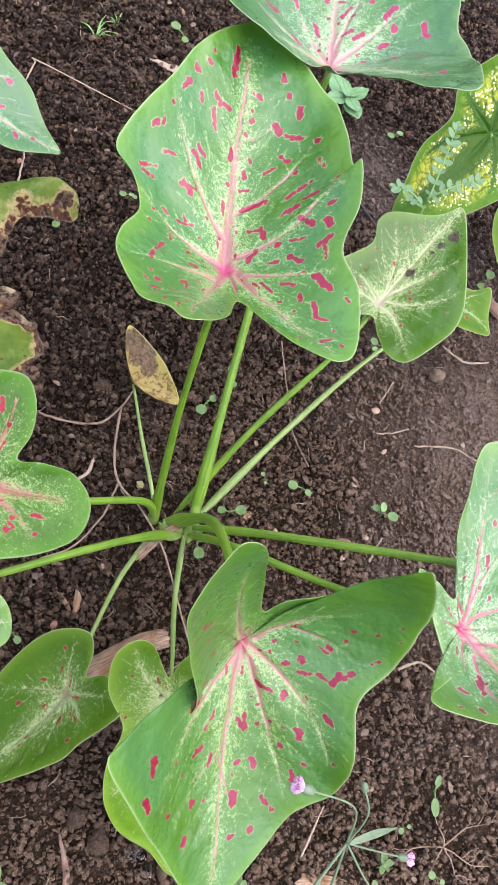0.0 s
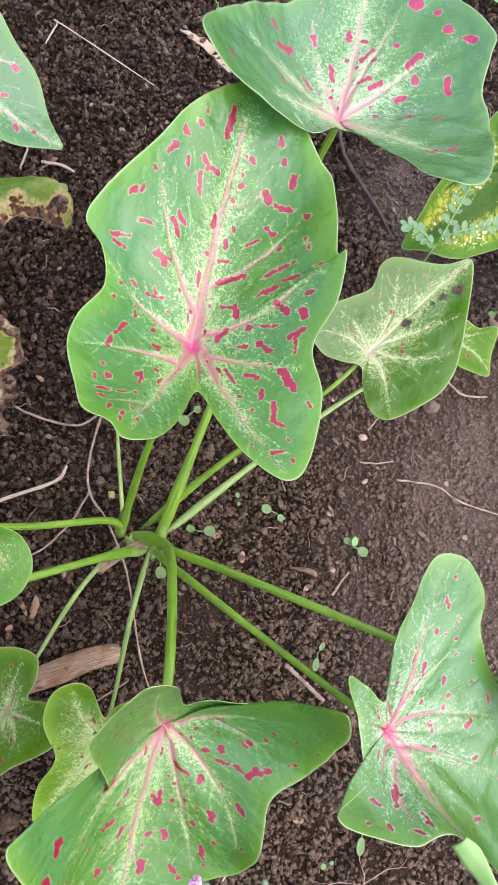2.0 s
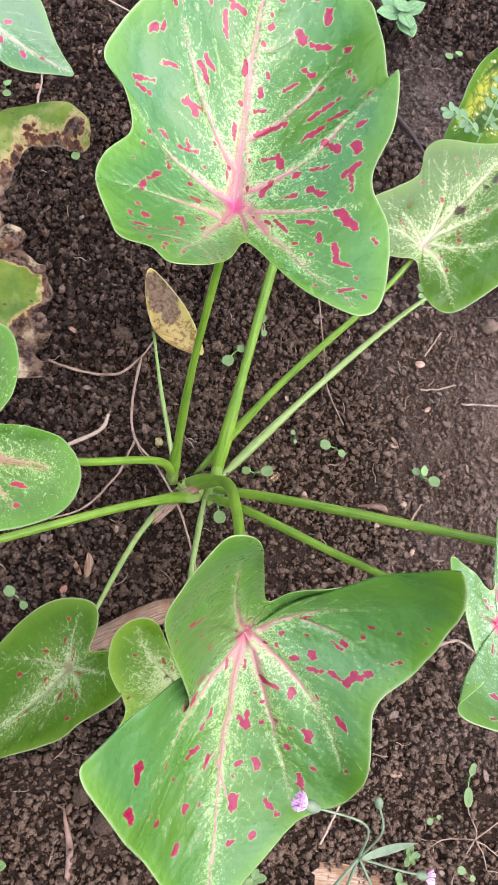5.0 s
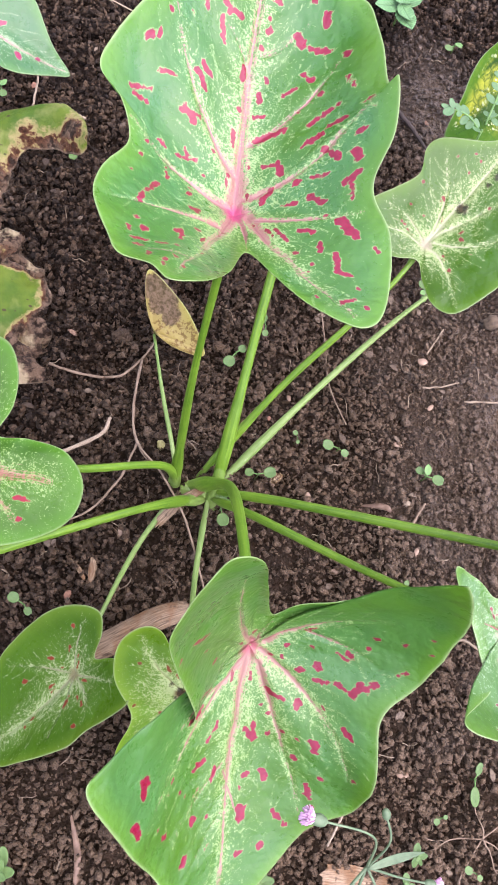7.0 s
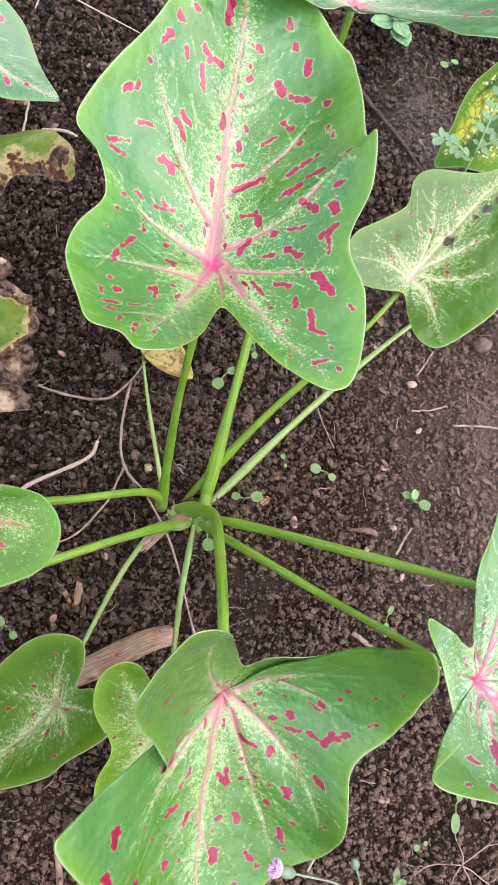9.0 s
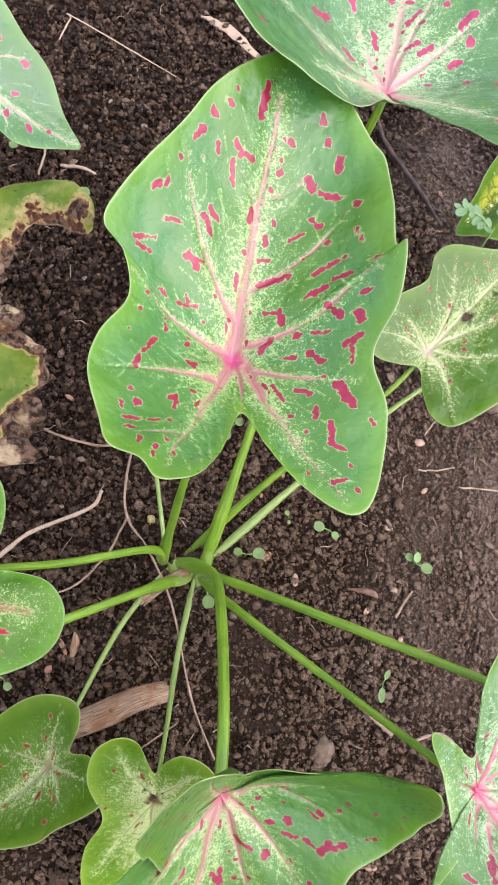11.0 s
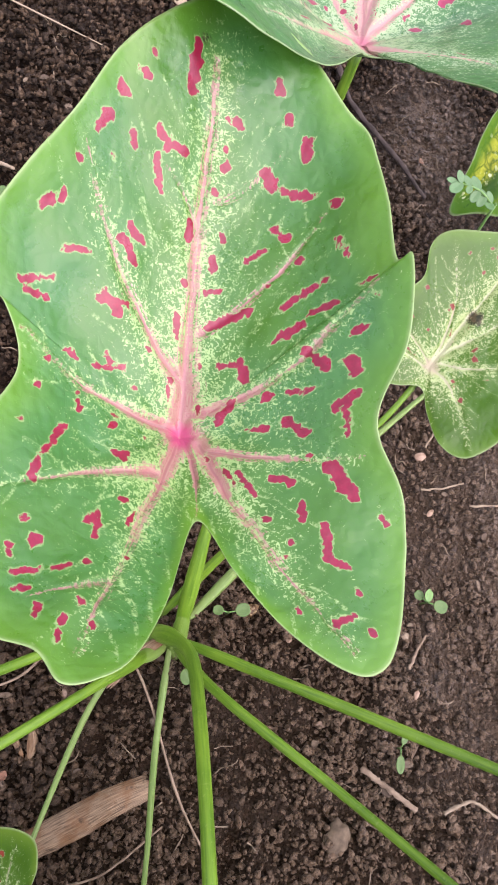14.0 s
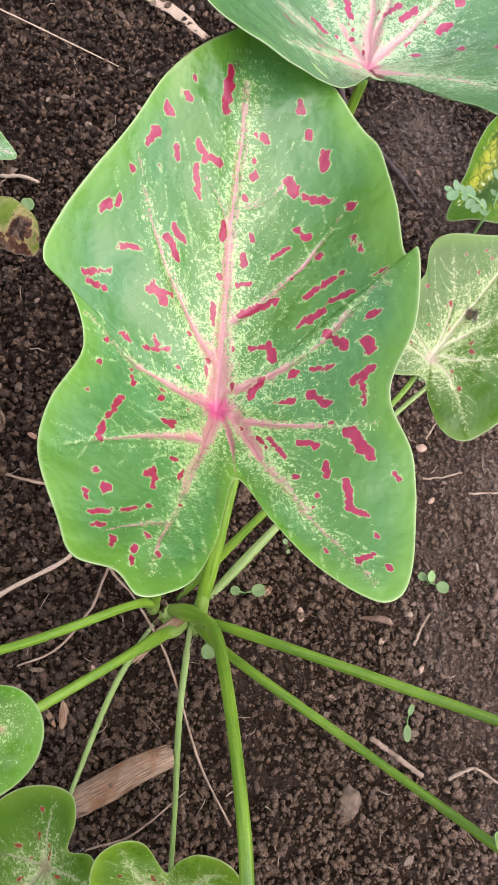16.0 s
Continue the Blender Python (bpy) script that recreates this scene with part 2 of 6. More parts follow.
def plain_plant(name, a, b, scale=60, rough=0.45, streak=None, gloss=0.45, thin=0.15):
    m, nt, p = shader(name, rough, gloss)
    vec = coords(nt)
    if streak:
        vec = add_node(nt, "Mapping", {"Vector": vec, "Scale": streak}).outputs[0]
    n = noise_tex(nt, vec, scale, 4, 0.6)
    rnd = add_node(nt, "ObjectInfo").outputs["Random"]
    f = calc(nt, "ADD", remap(nt, n, 0.3, 0.7), calc(nt, "MULTIPLY", calc(nt, "SUBTRACT", rnd, 0.5), 0.3))
    col = mix(nt, f, a, b)
    nt.links.new(col, p.inputs["Base Color"])
    bump(nt, p, noise_tex(nt, vec, scale * 6, 2), 0.2, 0.001)
    if thin:
        glow = add_node(nt, "BsdfTranslucent", {"Color": col})
        both = add_node(nt, "MixShader", {0: thin, 1: p.outputs[0], 2: glow.outputs[0]})
        nt.links.new(both.outputs[0], nt.nodes["Material Output"].inputs[0])
    return m


def fibre_material(name, dark, pale, rust):
    """Dry sheath: fibres along its length, rusty and dark patches."""
    m, nt, p = shader(name, 0.65, 0.25)
    vec = coords(nt)
    strand = add_node(nt, "CombineXYZ", {"X": calc(nt, "MULTIPLY", attr(nt, "across"), 900.0), "Y": calc(nt, "MULTIPLY", attr(nt, "along"), 45.0)}).outputs[0]
    fibre = add_node(nt, "TexNoise", {"Vector": strand, "Scale": 1.0, "Detail": 4.0, "Roughness": 0.65}).outputs["Fac"]
    patch = noise_tex(nt, vec, 42, 4, 0.6)
    col = mix(nt, remap(nt, fibre, 0.32, 0.66), dark, pale)
    col = mix(nt, remap(nt, patch, 0.45, 0.62, 0.0, 0.75), col, rust)
    col = mix(nt, remap(nt, noise_tex(nt, vec, 130, 3), 0.6, 0.7, 0.0, 0.7), col, tuple(0.6 * c for c in dark))
    nt.links.new(col, p.inputs["Base Color"])
    bump(nt, p, calc(nt, "ADD", fibre, patch), 0.7, 0.0015)
    return m


def stalk_material(name, light, deep, pale):
    """Juicy stalk: streaks along it, blotches of light and deep green, pale flecks."""
    m, nt, p = shader(name, 0.38, 0.4)
    along, across = attr(nt, "along"), attr(nt, "across")
    strand = add_node(nt, "CombineXYZ", {"X": calc(nt, "MULTIPLY", across, 7.0), "Y": calc(nt, "MULTIPLY", along, 16.0)}).outputs[0]
    streak = add_node(nt, "TexNoise", {"Vector": strand, "Scale": 1.0, "Detail": 3.0, "Roughness": 0.6}).outputs["Fac"]
    blot = noise_tex(nt, coords(nt), 26, 3)
    fine = noise_tex(nt, coords(nt), 420, 2)
    col = mix(nt, remap(nt, calc(nt, "ADD", calc(nt, "MULTIPLY", streak, 0.6), calc(nt, "MULTIPLY", blot, 0.4)), 0.36, 0.64), light, deep)
    col = mix(nt, remap(nt, along, 0.045, 0.0, 0.0, 0.5), col, pale)
    col = mix(nt, remap(nt, fine, 0.62, 0.72, 0.0, 0.3), col, pale)
    nt.links.new(col, p.inputs["Base Color"])
    bump(nt, p, calc(nt, "ADD", streak, calc(nt, "MULTIPLY", fine, 0.3)), 0.35, 0.001)
    return m


def veined_weed(name, light, deep):
    """Small nettle-like leaf: deep green between pale oblique side veins, in the leaf's own axes."""
    m, nt, p = shader(name, 0.5, 0.35)
    axes = add_node(nt, "SeparateXYZ", {0: coords(nt)})
    side = calc(nt, "ABSOLUTE", axes.outputs[0])
    wave = calc(nt, "SINE", calc(nt, "MULTIPLY", calc(nt, "SUBTRACT", axes.outputs[1], calc(nt, "MULTIPLY", side, 0.9)), 1500.0))
    rib = remap(nt, wave, 0.55, 0.95)
    rib = calc(nt, "MAXIMUM", rib, remap(nt, side, 0.0008, 0.0003))
    col = mix(nt, remap(nt, noise_tex(nt, coords(nt), 160, 3), 0.35, 0.65), light, deep)
    col = mix(nt, calc(nt, "MULTIPLY", rib, 0.55), col, tuple(0.5 * c for c in deep))
    nt.links.new(col, p.inputs["Base Color"])
    bump(nt, p, calc(nt, "SUBTRACT", 1.0, rib), 0.6, 0.0008)
    return m


def scrap_material():
    m, nt, p = shader("leaf_scrap", 0.7, 0.2)
    r = add_node(nt, "NewGeometry").outputs["Random Per Island"]
    col = mix(nt, r, (0.045, 0.03, 0.018), (0.19, 0.143, 0.095))
    col = mix(nt, remap(nt, r, 0.9, 0.95), col, (0.26, 0.13, 0.08))
    col = mix(nt, remap(nt, noise_tex(nt, coords(nt), 500, 3), 0.4, 0.65, 0.0, 0.6), col, (0.05, 0.033, 0.024))
    nt.links.new(col, p.inputs["Base Color"])
    return m


def soil_material(name, crumbs=False):
    m, nt, p = shader(name, 0.6, 0.1)
    vec = coords(nt)
    big, mid, fine = noise_tex(nt, vec, 7, 4), noise_tex(nt, vec, 75, 5, 0.65), noise_tex(nt, vec, 420, 4, 0.7)
    # ground coloured far darker than the crumbs: shade of their gaps, painted in
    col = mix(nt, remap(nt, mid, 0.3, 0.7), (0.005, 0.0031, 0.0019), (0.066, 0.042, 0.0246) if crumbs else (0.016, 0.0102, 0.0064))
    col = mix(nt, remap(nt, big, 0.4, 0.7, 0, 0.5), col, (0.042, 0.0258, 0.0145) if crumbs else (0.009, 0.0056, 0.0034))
    if crumbs:
        r = add_node(nt, "NewGeometry").outputs["Random Per Island"]
        col = mix(nt, calc(nt, "MULTIPLY", calc(nt, "POWER", r, 1.8), 0.68), col, (0.255, 0.167, 0.1))
        col = mix(nt, remap(nt, r, 0.985, 0.99, 0.0, 0.5), col, (0.22, 0.1681, 0.1215))
    col = mix(nt, remap(nt, fine, 0.66, 0.74, 0.0, 0.4), col, (0.14, 0.107, 0.0855))
    grit = add_node(nt, "TexVoronoi", {"Vector": add_node(nt, "VectorMath", {0: vec, 1: add_node(nt, "VectorMath", {0: add_node(nt, "TexNoise", {"Vector": vec, "Scale": 160.0}).outputs["Color"], "Scale": 0.006}, operation="SCALE").outputs[0]}, operation="ADD").outputs[0], "Scale": 240.0})
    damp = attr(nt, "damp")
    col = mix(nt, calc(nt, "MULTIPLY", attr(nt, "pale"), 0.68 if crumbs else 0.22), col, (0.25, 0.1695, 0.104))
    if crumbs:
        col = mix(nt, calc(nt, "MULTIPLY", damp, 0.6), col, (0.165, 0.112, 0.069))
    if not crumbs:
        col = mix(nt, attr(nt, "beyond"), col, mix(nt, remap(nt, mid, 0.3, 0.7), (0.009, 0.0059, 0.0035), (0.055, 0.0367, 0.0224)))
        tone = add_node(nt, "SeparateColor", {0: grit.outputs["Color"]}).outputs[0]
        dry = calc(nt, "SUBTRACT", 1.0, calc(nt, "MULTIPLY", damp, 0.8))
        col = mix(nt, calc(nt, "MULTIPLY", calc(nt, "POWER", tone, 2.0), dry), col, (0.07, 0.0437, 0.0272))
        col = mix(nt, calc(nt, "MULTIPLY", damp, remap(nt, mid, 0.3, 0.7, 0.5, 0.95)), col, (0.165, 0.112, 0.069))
    nt.links.new(calc(nt, "SUBTRACT", remap(nt, fine, 0.2, 0.8, 0.28, 0.55), calc(nt, "MULTIPLY", damp, 0.12)), p.inputs["Roughness"])
    nt.links.new(remap(nt, damp, 0.0, 1.0, 0.2 if crumbs else 0.12, 0.7), p.inputs["Specular IOR Level"])
    # pits of this bump are painted near black, as shade inside them
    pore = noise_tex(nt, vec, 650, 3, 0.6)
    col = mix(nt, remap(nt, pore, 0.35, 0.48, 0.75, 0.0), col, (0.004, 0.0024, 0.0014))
    nt.links.new(col, p.inputs["Base Color"])
    lumps = calc(nt, "MULTIPLY", calc(nt, "SUBTRACT", 1.0, grit.outputs["Distance"]), 0.0 if crumbs else 1.8)
    bump(nt, p, calc(nt, "ADD", lumps, calc(nt, "ADD", calc(nt, "ADD", fine, pore), calc(nt, "MULTIPLY", mid, 1.5))), 1.0, 0.005)
    return m


FOLDED_LEAF = leaf_material("olive_spotted_leaf", (0.05, 0.168, 0.034), (0.048, 0.148, 0.008), (0.27, 0.4, 0.14), (0.33, 0.115, 0.11), (0.26, 0.008, 0.034), (0.1, 0.25, 0.008), 1.25, heart=(0.36, 0.08, 0.1), gloss=0.45, coat=0.22, edging=0.4)
GREEN_LEAF = leaf_material("spotted_leaf", (0.036, 0.165, 0.037), (0.038, 0.148, 0.008), (0.31, 0.47, 0.17), (0.37, 0.1, 0.13), (0.28, 0.007, 0.037), (0.11, 0.28, 0.008), 1.3, heart=(0.48, 0.05, 0.15), gloss=0.48, coat=0.32, edging=0.5)
ROSY_LEAF = leaf_material("rosy_veined_leaf", (0.05, 0.17, 0.034), (0.052, 0.155, 0.012), (0.3, 0.44, 0.22), (0.42, 0.05, 0.12), (0.25, 0.01, 0.035), (0.11, 0.26, 0.018), 1.05, heart=(0.4, 0.025, 0.09), coat=0.5)
LIVELY_LEAF = leaf_material("lively_green_leaf", (0.042, 0.14, 0.01), (0.018, 0.08, 0.003), (0.22, 0.36, 0.11), (0.29, 0.07, 0.065), (0.28, 0.012, 0.035), (0.06, 0.21, 0.008), 1.15, heart=(0.27, 0.03, 0.03), gloss=0.2, coat=0.0, edging=0.4)
HIGH_LEAF = leaf_material("bluish_spotted_leaf", (0.036, 0.15, 0.046), (0.036, 0.15, 0.02), (0.33, 0.46, 0.235), (0.5, 0.2, 0.21), (0.34, 0.018, 0.07), (0.09, 0.24, 0.04), 1.35, rough=0.32, heart=(0.46, 0.11, 0.16), gloss=0.45, coat=0.45, edging=0.5)
PALE_LEAF = leaf_material("pale_veined_leaf", (0.034, 0.118, 0.003), (0.034, 0.105, 0.002), (0.36, 0.45, 0.19), (0.42, 0.47, 0.27), (0.22, 0.03, 0.025), (0.085, 0.2, 0.006), 1.35, heart=(0.34, 0.29, 0.19), gloss=0.36, coat=0.12, edging=0.3)
DARK_LEAF = leaf_material("dark_veined_leaf", (0.058, 0.145, 0.008), (0.034, 0.105, 0.004), (0.36, 0.44, 0.2), (0.28, 0.32, 0.15), (0.24, 0.035, 0.018), (0.13, 0.23, 0.02), 1.15, heart=(0.2, 0.17, 0.08), gloss=0.12, coat=0.0, edging=0.3)
YELLOW_LEAF = leaf_material("yellow_green_leaf", (0.1, 0.225, 0.01), (0.062, 0.165, 0.005), (0.42, 0.5, 0.2), (0.24, 0.27, 0.07), (0.24, 0.045, 0.02), (0.2, 0.34, 0.02), 1.6, heart=(0.13, 0.045, 0.018), gloss=0.2, coat=0.0, edging=0.35)
MOTTLED_LEAF = leaf_material("yellow_mottled_leaf", (0.4, 0.44, 0.03), (0.012, 0.068, 0.001), (0.52, 0.6, 0.3), (0.014, 0.075, 0.003), (0.3, 0.2, 0.04), (0.035, 0.13, 0.001), 0.0, 0.42, True, patchy=0.12, gloss=0.16, coat=0.0)
WITHERED_LEAF = leaf_material("withered_leaf", (0.44, 0.36, 0.115), (0.34, 0.26, 0.08), (0.45, 0.36, 0.19), (0.4, 0.3, 0.12), (0.14, 0.06, 0.025), (0.44, 0.4, 0.07), 0.5, 0.5, gloss=0.3, coat=0.0, speckle=(0.13, 0.055, 0.022), scarred=((0.055, 0.03, 0.016), (0.23, 0.15, 0.088)))
DYING_LEAF = rotting_material()
STALK = stalk_material("green_stalk", (0.145, 0.27, 0.02), (0.055, 0.145, 0.008), (0.24, 0.33, 0.09))
PALE_STALK = stalk_material("pale_stalk", (0.18, 0.27, 0.07), (0.09, 0.17, 0.03), (0.34, 0.41, 0.17))
SHEATH = stalk_material("clasping_sheath", (0.165, 0.28, 0.045), (0.085, 0.17, 0.02), (0.25, 0.33, 0.11))
UNDERSIDE = plain_plant("leaf_underside", (0.2, 0.36, 0.11), (0.15, 0.3, 0.07), 60, 0.5)
SEEDLING = plain_plant("seedling_leaf", (0.105, 0.185, 0.045), (0.06, 0.13, 0.03), 150, 0.5)
WEED = plain_plant("weed_leaf", (0.09, 0.21, 0.05), (0.15, 0.29, 0.08), 120, 0.5)
NETTLE = veined_weed("nettle_leaf", (0.13, 0.27, 0.1), (0.07, 0.18, 0.06))
GREY_WEED = plain_plant("grey_green_stem", (0.075, 0.125, 0.06), (0.14, 0.2, 0.105), 120, 0.6)
BLUE_WEED = plain_plant("bluish_leaflet", (0.06, 0.15, 0.05), (0.1, 0.2, 0.08), 150, 0.5)
LILAC = plain_plant("lilac_petal", (0.66, 0.32, 0.52), (0.78, 0.48, 0.66), 300, 0.6)
DRY_STRAW = plain_plant("dry_straw", (0.2, 0.15, 0.095), (0.34, 0.27, 0.19), 60, 0.7, (20, 20, 3), 0.2, 0.0)
DRY_BROWN = fibre_material("dry_brown_sheath", (0.055, 0.034, 0.017), (0.34, 0.235, 0.142), (0.16, 0.075, 0.028))
ROOT = plain_plant("root", (0.13, 0.09, 0.058), (0.25, 0.182, 0.122), 80, 0.75, None, 0.2, 0.0)
PALE_ROOT = plain_plant("pale_root", (0.13, 0.095, 0.06), (0.26, 0.203, 0.138), 80, 0.7, None, 0.2, 0.0)
DARK_TWIG = plain_plant("dark_twig", (0.03, 0.022, 0.018), (0.075, 0.055, 0.045), 80, 0.8, None, 0.2, 0.0)
DRY_RED = plain_plant("dry_reddish_leaf", (0.07, 0.036, 0.02), (0.19, 0.118, 0.072), 70, 0.55, None, 0.4, 0.05)
SCRAP = scrap_material()
SHELL = plain_plant("yellow_shell", (0.2, 0.17, 0.05), (0.36, 0.33, 0.14), 260, 0.4, None, 0.4, 0.0)
SEED = plain_plant("pale_seed", (0.17, 0.1, 0.06), (0.3, 0.21, 0.14), 150, 0.5, None, 0.4, 0.0)
STONE = plain_plant("soil_stone", (0.05, 0.034, 0.02), (0.14, 0.1, 0.06), 120, 0.8, None, 0.3, 0.0)
SOIL = soil_material("gap_shaded_soil")
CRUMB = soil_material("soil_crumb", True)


# ---- geometry helpers ----
def mesh_of(name, verts, faces, material, smooth=True):
    me = bpy.data.meshes.new(name)
    me.from_pydata([tuple(v) for v in verts], [], [tuple(f) for f in faces])
    me.update()
    me.materials.append(material)
    if smooth:
        me.shade_smooth()
    return me


def part(name, mesh, parent=None, label=""):
    ob = new(name, mesh)
    ob.parent = parent
    return tagged(ob, label)


def thing(name, label, category, at=(0, 0, 0), group="", kind=""):
    ob = new(name)
    ob.empty_display_size = 0.02
    ob.location = at
    return tagged(ob, label, category, group, kind)


def spline(points, n, closed=False):
    """Catmull-Rom through the points, n samples."""
    p = np.asarray(points, float)
    k = len(p)
    if closed:
        t = np.linspace(0, k, n, endpoint=False)
        i = t.astype(int)
        f = (t - i)[:, None]
        a, b, c, d = p[(i - 1) % k], p[i % k], p[(i + 1) % k], p[(i + 2) % k]
    else:
        t = np.linspace(0, k - 1, n)
        i = np.minimum(t.astype(int), k - 2)
        f = (t - i)[:, None]
        q = np.vstack([2 * p[0] - p[1], p, 2 * p[-1] - p[-2]])
        a, b, c, d = q[i], q[i + 1], q[i + 2], q[i + 3]
    return 0.5 * (2 * b + (c - a) * f + (2 * a - 5 * b + 4 * c - d) * f ** 2 + (3 * b - a - 3 * c + d) * f ** 3)


def hash01(i, j, seed):
    h = (i * 374761393 + j * 668265263 + seed * 974634777) & 0x7FFFFFFF
    h = ((h ^ (h >> 13)) * 1274126177) & 0x7FFFFFFF
    return ((h ^ (h >> 16)) & 0xFFFF) / 65535.0


def value_noise(x, y, size, seed):
    """Smooth noise from -1 to 1, cells of that size."""
    x, y = np.asarray(x, float) / size + 1000.0, np.asarray(y, float) / size + 1000.0
    i, j = np.floor(x).astype(np.int64), np.floor(y).astype(np.int64)
    f, g = x - i, y - j
    f, g = f * f * (3 - 2 * f), g * g * (3 - 2 * g)
    a = hash01(i, j, seed) * (1 - f) + hash01(i + 1, j, seed) * f
    b = hash01(i, j + 1, seed) * (1 - f) + hash01(i + 1, j + 1, seed) * f
    return 2 * (a * (1 - g) + b * g) - 1


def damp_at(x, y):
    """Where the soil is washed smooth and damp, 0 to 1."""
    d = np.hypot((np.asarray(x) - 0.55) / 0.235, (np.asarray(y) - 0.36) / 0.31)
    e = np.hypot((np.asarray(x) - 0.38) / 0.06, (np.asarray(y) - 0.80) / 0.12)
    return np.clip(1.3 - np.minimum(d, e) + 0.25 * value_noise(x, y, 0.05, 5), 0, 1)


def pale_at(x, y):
    """Where the soil is paler, 0 to 1: rising along x, falling along y."""
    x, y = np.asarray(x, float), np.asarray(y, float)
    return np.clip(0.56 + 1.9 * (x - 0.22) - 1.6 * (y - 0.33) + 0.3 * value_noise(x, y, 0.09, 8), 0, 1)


def beyond(x, y):
    """0 where loose crumbs cover the bed, rising to 1 outside it."""
    x, y = np.asarray(x, float), np.asarray(y, float)
    out = np.hypot(np.maximum(np.abs(x - 0.21) - 0.43, 0), np.maximum(np.abs(y - 0.575) - 0.66, 0))
    return np.clip(out / 0.11 + 0.25 * (out > 0) * value_noise(x, y, 0.05, 14), 0, 1)


def ground_z(x, y):
    dry = 1 - 0.75 * damp_at(x, y)
    z = 0.006 * value_noise(x, y, 0.11, 1) + 0.0045 * value_noise(x, y, 0.045, 2)
    z = z + dry * (0.006 * value_noise(x, y, 0.018, 3) + 0.0035 * value_noise(x, y, 0.008, 4))
    return z + 0.012 * np.exp(-((np.asarray(x) - 0.11) ** 2 + (np.asarray(y) - 0.29) ** 2) / 0.004)


def tube_mesh(name, points, radii, material, sides=10, samples=28, flat=1.0, wobble=0.0, seed=0):
    """A round stem along a smooth curve, with closed ends."""
    c = spline(points, samples)
    r = spline([(q,) for q in radii], samples)[:, 0]
    rng = np.random.RandomState(seed)
    if wobble:
        c = c + np.cumsum(rng.normal(0, wobble, c.shape), 0) * np.linspace(1, 0.2, samples)[:, None]
        r = r * (1 + rng.normal(0, 0.12, samples))
    t = np.gradient(c, axis=0)
    t /= np.linalg.norm(t, axis=1)[:, None] + 1e-12
    up = np.array([0.31, 0.17, 0.93])
    s = np.cross(t, up)
    s /= np.linalg.norm(s, axis=1)[:, None] + 1e-12
    w = np.cross(s, t)
    ang = np.arange(sides) * 2 * math.pi / sides
    ring = c[:, None] + r[:, None, None] * (np.cos(ang)[None, :, None] * s[:, None] + flat * np.sin(ang)[None, :, None] * w[:, None])
    v = [*ring.reshape(-1, 3), c[0] - t[0] * r[0] * 0.5, c[-1] + t[-1] * r[-1] * 0.5]
    f = []
    for i in range(samples - 1):
        for k in range(sides):
            a, b = i * sides + k, i * sides + (k + 1) % sides
            f.append((a, b, b + sides, a + sides))
    n = samples * sides
    for k in range(sides):
        f.append((n, (k + 1) % sides, k))
        f.append((n + 1, n - sides + k, n - sides + (k + 1) % sides))
    me = mesh_of(name, v, f, material)
    span = np.concatenate([[0], np.cumsum(np.linalg.norm(np.diff(c, axis=0), axis=1))])
    round_way = np.abs(np.arange(sides) / sides - 0.5) * 2
    for key, val in (("along", np.append(np.repeat(span, sides), (span[0], span[-1]))), ("across", np.append(np.tile(round_way, samples), (0, 0)))):
        me.attributes.new(key, "FLOAT", "POINT").data.foreach_set("value", val.astype(np.float32))
    return me


def seg_dist(x, y, a, b, c, d):
    """Distance from points to a segment, and how far along it lies."""
    dx, dy = c - a, d - b
    t = np.clip(((x - a) * dx + (y - b) * dy) / (dx * dx + dy * dy + 1e-9), 0, 1)
    return np.hypot(x - a - t * dx, y - b - t * dy), t


